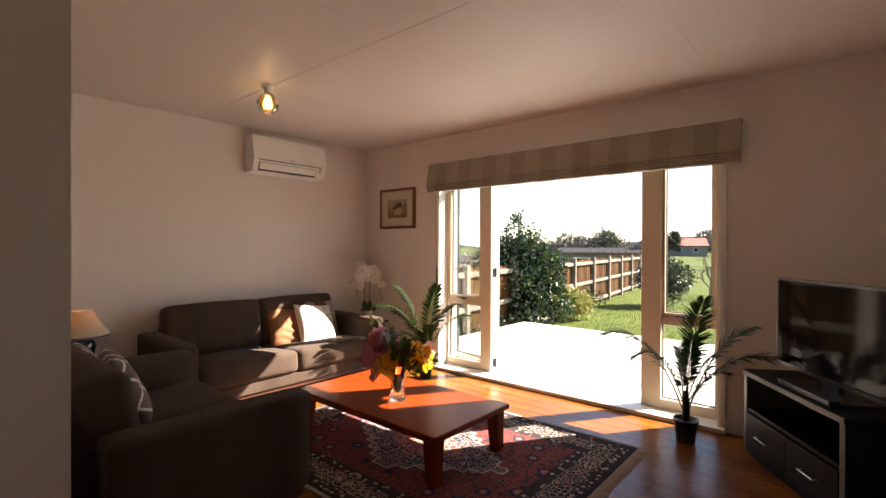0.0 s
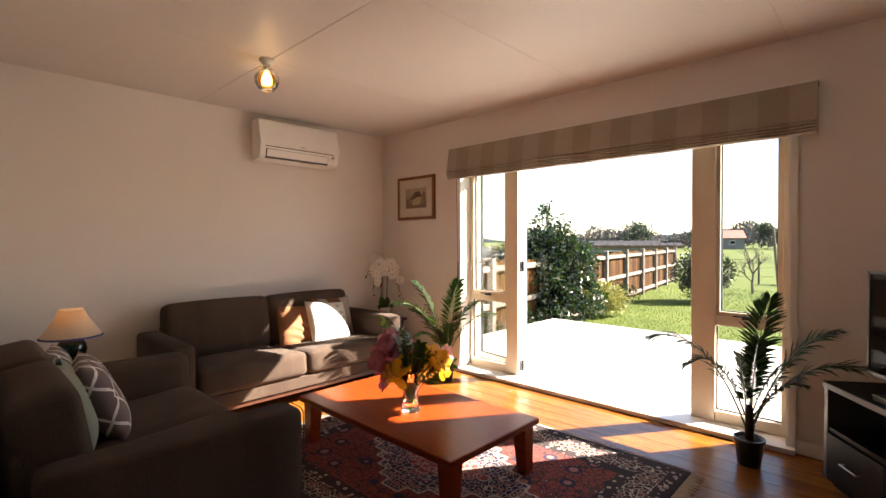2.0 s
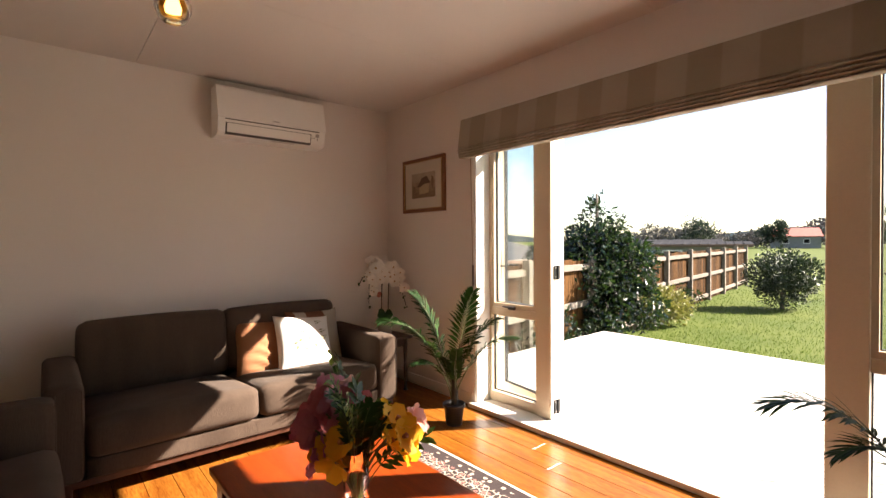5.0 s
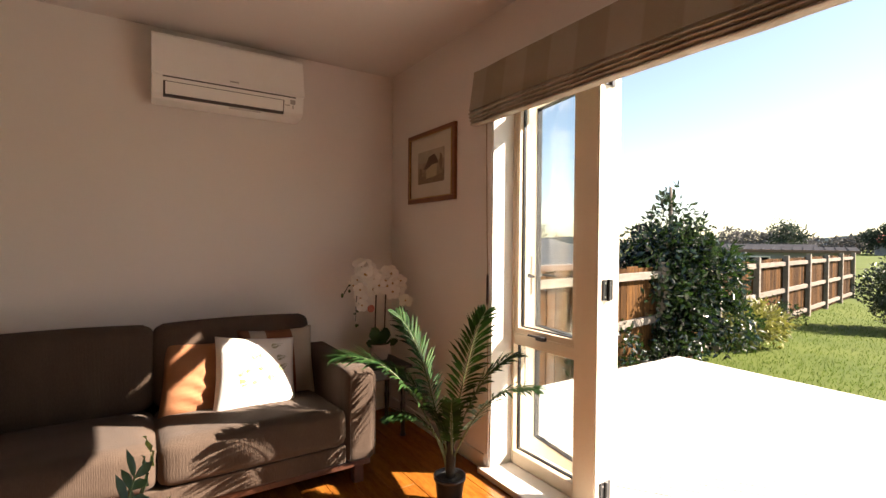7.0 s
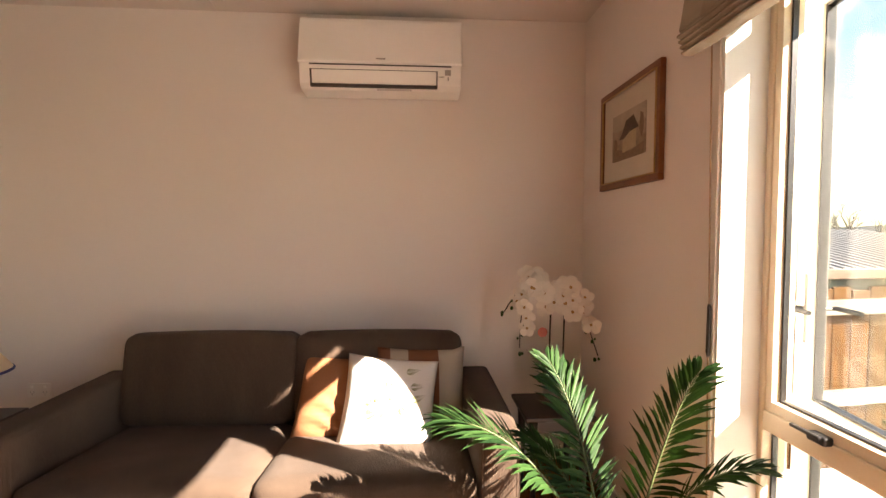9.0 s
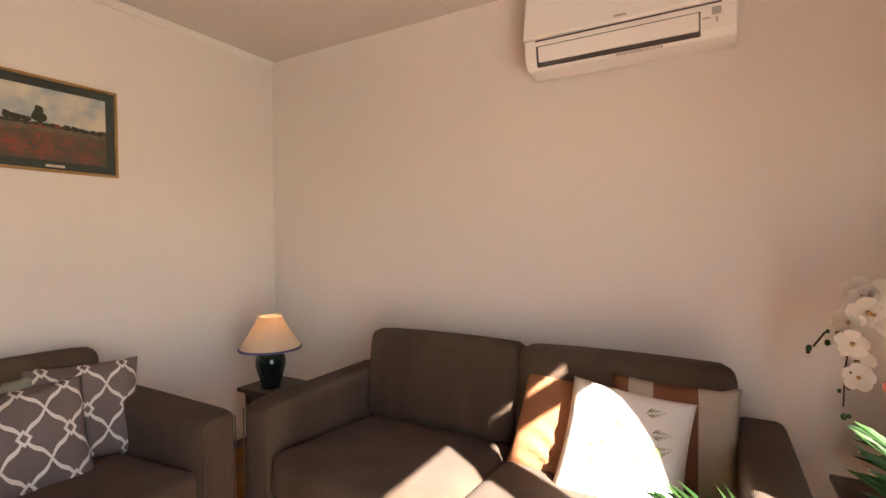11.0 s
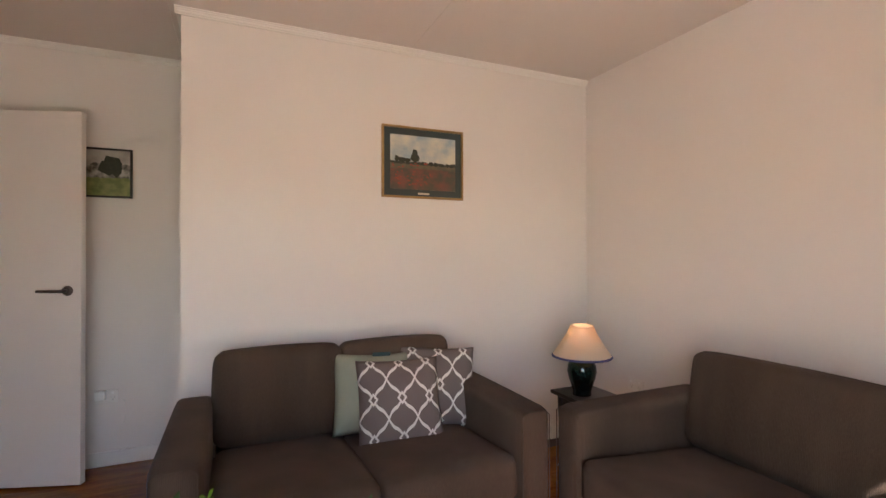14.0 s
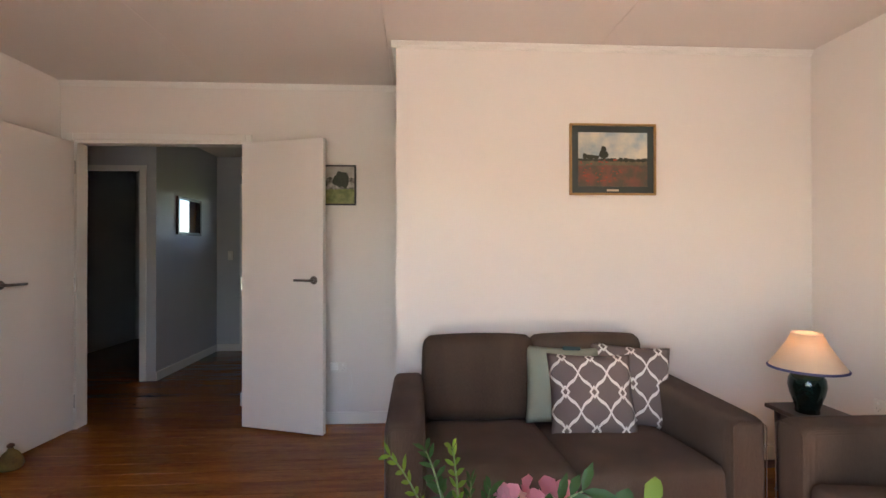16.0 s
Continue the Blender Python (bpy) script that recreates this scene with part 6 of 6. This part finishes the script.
leafy("tree", (-4.70, 8.62, GZ), "tall glossy dark green laurel tree by the deck", "tree", [(0, 0, 0), (0.02, 0.01, 0.6), (-0.02, 0.02, 1.3), (0.03, 0, 2.0), (0.02, 0, 2.5)],
      [(0, 0, 0.62, 0.62, 0.5), (-0.25, -0.25, 1.25, 0.55, 0.45), (0.28, 0.3, 1.2, 0.55, 0.5), (0, 0, 1.65, 0.5, 0.4), (-0.35, -0.1, 1.75, 0.28, 0.2), (0.3, 0.2, 1.75, 0.25, 0.18), (0.03, 0.02, 2.05, 0.27, 0.32), (0.02, 0, 2.36, 0.12, 0.16), (0.5, 0.55, 0.7, 0.4, 0.45), (-0.4, -0.55, 0.75, 0.5, 0.6), (-0.45, -0.6, 1.35, 0.4, 0.4), (0.1, -0.2, 1.0, 0.6, 0.5), (0.42, 0.45, 1.45, 0.32, 0.28), (0.2, 0.2, 1.9, 0.22, 0.2)], 14000, 0.105, M_LAUREL, 2, 0.35)
leafy("bush", (-4.95, 10.9, GZ), "yellow green leafy bush on the lawn edge", "bush", [(0, 0, 0), (0, 0, 0.2), (0, 0, 0.4)],
      [(0, 0, 0.42, 0.62, 0.38), (0.3, 0.3, 0.38, 0.5, 0.34), (-0.3, -0.35, 0.36, 0.45, 0.32)], 3600, 0.10, M_YBUSH, 5, 0.1)
leafy("bush", (-5.35, 12.4, GZ), "low dark climbing shrub against the fence", "bush", [(0, 0, 0), (-0.1, 0, 0.5), (-0.15, 0, 1.3)],
      [(-0.1, 0.0, 0.9, 0.22, 0.7), (0.0, 0.4, 0.35, 0.4, 0.35), (0.1, 1.2, 0.25, 0.4, 0.25)], 1700, 0.07, M_LAUREL, 15, 0.1)
leafy("bush", (-3.75, 15.4, GZ), "round dark clipped bush standing on the lawn", "bush", [(0, 0, 0), (0, 0, 0.2), (0, 0, 0.5)],
      [(0, 0, 0.45, 0.62, 0.42), (0, 0, 0.80, 0.78, 0.55), (0.4, 0, 0.85, 0.45, 0.42), (-0.4, 0, 0.8, 0.45, 0.42), (0, 0, 1.2, 0.55, 0.3)], 6500, 0.085, M_TOPIARY, 6, 0.0)
leafy("bush", (-4.3, 7.9, GZ), "low dark foliage at the deck corner", "bush", [(0, 0, 0), (0, 0, 0.15), (0, 0, 0.3)],
      [(0, 0.2, 0.3, 0.35, 0.3), (-0.2, -0.7, 0.35, 0.35, 0.4), (-0.1, -1.6, 0.3, 0.3, 0.35)], 1800, 0.09, M_LAUREL, 26, 0.2)


def bare_tree(name, at, height, spread, label, seed, trunk=0.05, levels=4):
    r = random.Random(seed)
    tr = thing(name, label, "tree", at=at)
    b = bmesh.new()

    def grow(p, d, ln, rad, lev):
        q = p + d * ln
        mid = p + d * ln * 0.5 + any_way(r) * ln * 0.06
        tube([p, mid, q], [rad, rad * 0.85, rad * 0.65], 5 if lev > 1 else 3, bm=b, cap=False)
        if lev == 0:
            return
        for _ in range(4 if lev >= levels - 1 else 3):
            nd = (d * 0.75 + any_way(r) * spread + Vector((0, 0, 0.18))).normalized()
            grow(p + d * ln * r.uniform(0.55, 1.0), nd, ln * r.uniform(0.55, 0.8), rad * 0.55, lev - 1)

    grow(Vector((0, 0, -0.05)), Vector((0.03, 0, 1)).normalized(), height * 0.36, trunk, levels)
    part("trunk", b, M_BARK, tr)
    return tr


bare_tree("tree", (-5.2, 48.0, GZ), 6.0, 0.62, "leafless winter tree in the paddock", 3, 0.15, 5)
bare_tree("tree", (-3.1, 18.6, GZ), 2.0, 0.7, "small leafless tree on the lawn", 7, 0.045, 4)
bare_tree("tree", (-19.5, 20.5, GZ), 3.6, 0.7, "leafless tree behind the neighbouring roof", 11, 0.12, 4)

# wire fence posts in the paddock
for k, (x, y, h, w) in enumerate(((-3.62, 22.6, 1.05, 0.035), (-2.35, 23.3, 1.05, 0.035), (-1.1, 23.9, 1.05, 0.035), (-4.6, 22.2, 1.05, 0.035), (0.2, 24.4, 1.05, 0.035))):
    solid("fence_post", tube([(x, y, GZ - 0.2), (x, y, GZ + h)], w, 8), M_BARK, "thin grey wire fence post in the paddock", "fence post", group="paddock fence posts")
solid("fence_post", tube([(-3.02, 22.9, GZ - 0.2), (-3.0, 22.9, GZ + 0.85)], 0.07, 10), M_BARK, "thick leaning timber strainer post in the paddock", "fence post", group="paddock fence posts")
solid("pole", tube([(-3.06, 23.2, GZ - 0.2), (-3.25, 23.2, GZ + 2.2)], 0.05, 8), M_BARK, "thin leaning timber pole in the paddock", "pole")
tr = thing("trough", "small grey box on a post in the paddock", "feed box", at=(-2.62, 23.0, GZ))
part("post", box(-0.05, -0.05, -0.1, 0.05, 0.05, 0.51), M_BARK, tr)
part("box", box(-0.15, -0.10, 0.50, 0.15, 0.10, 0.60, 0.02), M_RAIL, tr)
wires = thing("wire_fence", "thin wires of the paddock fence", "fence")
for z in (0.3, 0.65, 0.98):
    part("wire", tube([(-6.5, 21.3, GZ + z), (0.6, 24.6, GZ + z)], 0.006, 4), M_BARK, wires)

# neighbouring buildings
M_ROOF = material("corrugated_grey_roof", (0.15, 0.15, 0.155), (0.22, 0.22, 0.225), 0.8, 2.0, 60, 0.1, spec=0.1)
M_SHEDROOF = material("dark_shed_roof", (0.03, 0.031, 0.035), (0.05, 0.051, 0.055), 1.0, 2.0, 60, 0.1, spec=0.0)
M_RUST = material("brown_gutter", (0.10, 0.055, 0.035), (0.15, 0.085, 0.055), 0.6, 5, 60, 0.1)
M_SHEDWALL = material("pale_shed_wall", (0.17, 0.17, 0.17), (0.23, 0.225, 0.22), 0.8, 2, 40, 0.1)
M_REDROOF = material("red_roof", (0.30, 0.06, 0.045), (0.42, 0.10, 0.07), 0.7, 2, 40, 0.1)


def building(name, at, turn, length, depth, wall_h, rise, roof_mat, label, ribs):
    """A plain low building: walls, a pitched roof with ribs, a gutter, a door and windows."""
    h = thing(name, label, "building", at=at, turn=turn)
    part("wall", box(0, 0, 0, length, depth, wall_h), M_SHEDWALL, h)
    b = bmesh.new()
    e = 0.3
    pts = [(-e, -e, wall_h - 0.02), (length + e, -e, wall_h - 0.02), (length + e, depth / 2, wall_h + rise), (-e, depth / 2, wall_h + rise), (length + e, depth + e, wall_h - 0.02), (-e, depth + e, wall_h - 0.02)]
    lo = [b.verts.new(p) for p in pts]
    hi = [b.verts.new((x, y, z + 0.06)) for x, y, z in pts]
    for q in ((0, 1, 2, 3), (3, 2, 4, 5)):
        b.faces.new([hi[i] for i in q])
        b.faces.new([lo[i] for i in q][::-1])
    for i, j in ((0, 1), (1, 2), (2, 4), (4, 5), (5, 3), (3, 0)):
        b.faces.new((lo[i], lo[j], hi[j], hi[i]))
    roof = part("roof", b, roof_mat, h)
    x = -e
    while x < length + e and ribs:
        part("roof_rib", tube([(x, -e, wall_h + 0.045), (x, depth / 2, wall_h + rise + 0.065)], 0.028, 5), roof_mat, roof)
        x += ribs
    part("gutter", box(-e, -e - 0.10, wall_h - 0.10, length + e, -e, wall_h + 0.04, 0.01), M_RUST, h)
    for fx in (0.25, 0.7):
        w = part("window", box(length * fx - 0.5, -0.03, wall_h * 0.4, length * fx + 0.5, -0.001, wall_h * 0.8), M_TRIM, h)
        part("pane", box(length * fx - 0.43, -0.035, wall_h * 0.44, length * fx + 0.43, -0.0305, wall_h * 0.76), M_SCREEN, w)
    return h


building("garage", (-7.4, 3.6, -0.95), 98, 9.5, 5.0, 1.66, 0.55, M_ROOF, "grey corrugated roof garage over the fence", 0.2)
building("shed", (-13.0, 27.6, GZ), 19, 4.6, 4.0, 1.44, 0.12, M_SHEDROOF, "low grey shed beyond the fence", 0.4)
building("house", (-27.5, 107, GZ), 20, 7.0, 7.0, 2.2, 1.6, M_REDROOF, "distant house with a red roof", 0)
building("house", (-24.5, 50, GZ), 22, 7.0, 6.0, 1.3, 0.4, M_SHEDROOF, "distant grey roofed low house", 0)

# far trees along the horizon
ft = random.Random(44)
for k, (x, y, h, w) in enumerate(((-33, 86.5, 5.6, 3.0), (-29, 108, 4.6, 2.2), (-26.5, 107, 5.4, 1.4), (-17, 109, 5.6, 2.2), (-13.5, 110, 4.6, 2.4))):
    lobes = [(ft.uniform(-w, w) * 0.5, ft.uniform(-1, 1), h * ft.uniform(0.45, 0.8), w * ft.uniform(0.4, 0.6), h * ft.uniform(0.16, 0.24)) for _ in range(8)] + [(0, 0, h * 0.55, w * 0.6, h * 0.4)]
    leafy("tree", (x, y, GZ), "distant dark evergreen tree on the horizon", "tree", [(0, 0, 0), (0, 0, h * 0.3), (0, 0, h * 0.7)], lobes, 900, 0.55, M_FARLEAF, 60 + k, 0.0)
verts, faces = [], []
for k in range(15000):
    x = ft.uniform(-75, 45)
    wave = 3.4 + 1.2 * math.sin(x * 0.21) + 0.8 * math.sin(x * 0.53 + 1) + 0.5 * math.sin(x * 1.3)
    c = Vector((x, ft.uniform(116, 128), GZ + abs(wave) * ft.random() ** 0.7 + 0.3))
    w = any_way(ft)
    s = w.cross(any_way(ft))
    if s.length > 0.1:
        simple_leaf(verts, faces, c, w, s.normalized(), ft.uniform(0.5, 1.1), 0.5)
tagged(mesh_object("far_woods", verts, faces, M_FARGREY), "grey line of distant winter woods", "woods", kind="stuff")
# Distance haze is put into the hills' pale grey colour.
M_HILL = material("hazed_far_hill", (0.24, 0.27, 0.28), (0.30, 0.33, 0.33), 1.0, 0.02, 0.3, 0)
hv, hf = [], []
for k in range(61):
    x = -700 + k * 23
    hv += [(x, 560, GZ - 1), (x, 560, 7 + 4 * math.sin(k * 0.31) + 2.5 * math.sin(k * 0.77 + 1)), (x, 620, GZ - 1)]
for k in range(60):
    a = 3 * k
    hf += [(a, a + 3, a + 4, a + 1), (a + 1, a + 4, a + 5, a + 2)]
tagged(mesh_object("backdrop", hv, hf, M_HILL), "low hazy hills on the horizon", "hills", kind="structure")

# ---------------------------------------------------------------- floors and deck, piece by piece
solid("subfloor", box(XW, -3.5, -0.12, 2.3, YN, -0.016), M_GAP, "dark timber under the floor boards", "floor", "structure")
floor = thing("floor", "varnished orange pine board floor", "floor", kind="structure")
PW = 0.128
rf = random.Random(21)
plank_meshes = {}


def plank_mesh(length, width):
    key = (round(length, 2), round(width, 3))
    if key not in plank_meshes:
        plank_meshes[key] = link_mesh("plank", box(0, 0.0006, -0.0155, key[0] - 0.001, key[1] - 0.0006, 0.0, 0.0014, 1), M_FLOOR)
    return plank_meshes[key]


y = YN - 0.002
while y > -2.58:
    w = min(PW, y + 2.6)
    y -= w
    x0, x1 = (XW, XE) if y > YS - 0.01 else ((XNIB, XE) if y > YB - 0.02 else (-1.7, 2.3))
    if y < -1.30:
        x1 = HX
    x = x0
    while x < x1 - 0.05:
        ln = min(rf.choice((1.5, 2.1, 2.7, 3.3)), x1 - x)
        if x1 - x - ln < 0.4:
            ln = x1 - x
        if x == x0 and ln < x1 - x:
            ln = min(ln * rf.choice((0.4, 0.7, 1.0)), x1 - x)
        ln = round(ln, 2)
        ob = new("plank", plank_mesh(ln, w))
        ob.location = (x, y, 0)
        ob.parent = floor
        x += ln
bm = box(HX + 0.1, -3.5, -0.0155, 2.3, -1.35, -0.0005)
solid("floor_dark_room", bm, M_FLOOR, "dark board floor of the unlit room", "floor", "structure")

deck = thing("deck", "sun bleached timber deck laid on the diagonal", "deck", kind="structure")
DKX0, DKX1, DKY0, DKY1, DKZ = -3.90, 3.6, 4.245, 7.55, -0.06


def clip(poly, f):
    """Keep the side of the outline where f >= 0."""
    out = []
    for i, p in enumerate(poly):
        q = poly[(i + 1) % len(poly)]
        a, b = f(p), f(q)
        if a >= 0:
            out.append(p)
        if (a >= 0) != (b >= 0):
            s = a / (a - b)
            out.append((p[0] + s * (q[0] - p[0]), p[1] + s * (q[1] - p[1])))
    return out


ang = radians(36)
du, dv = (math.cos(ang), math.sin(ang)), (-math.sin(ang), math.cos(ang))
BW = 0.0935
for k in range(-40, 100):
    v0 = k * BW
    poly = [(DKX0, DKY0), (DKX1, DKY0), (DKX1, DKY1), (DKX0, DKY1)]
    poly = clip(poly, lambda p: p[0] * dv[0] + p[1] * dv[1] - v0)
    poly = clip(poly, lambda p: v0 + BW - 0.012 - p[0] * dv[0] - p[1] * dv[1]) if len(poly) > 2 else []
    if len(poly) < 3:
        continue
    cx, cy = sum(p[0] for p in poly) / len(poly), sum(p[1] for p in poly) / len(poly)
    local = [((p[0] - cx) * du[0] + (p[1] - cy) * du[1], (p[0] - cx) * dv[0] + (p[1] - cy) * dv[1]) for p in poly]
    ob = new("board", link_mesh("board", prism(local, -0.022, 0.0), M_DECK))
    ob.matrix_world = pose(cx, cy, DKZ, 0, 0, 36)
    ob.parent = deck
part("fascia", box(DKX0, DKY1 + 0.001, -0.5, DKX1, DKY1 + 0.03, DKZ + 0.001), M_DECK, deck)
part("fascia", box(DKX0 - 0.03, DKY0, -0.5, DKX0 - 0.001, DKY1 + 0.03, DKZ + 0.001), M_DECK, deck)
part("joists", box(DKX0 + 0.01, DKY0 + .01, -0.48, DKX1, DKY1 - 0.01, DKZ - 0.03), M_GAP, deck)
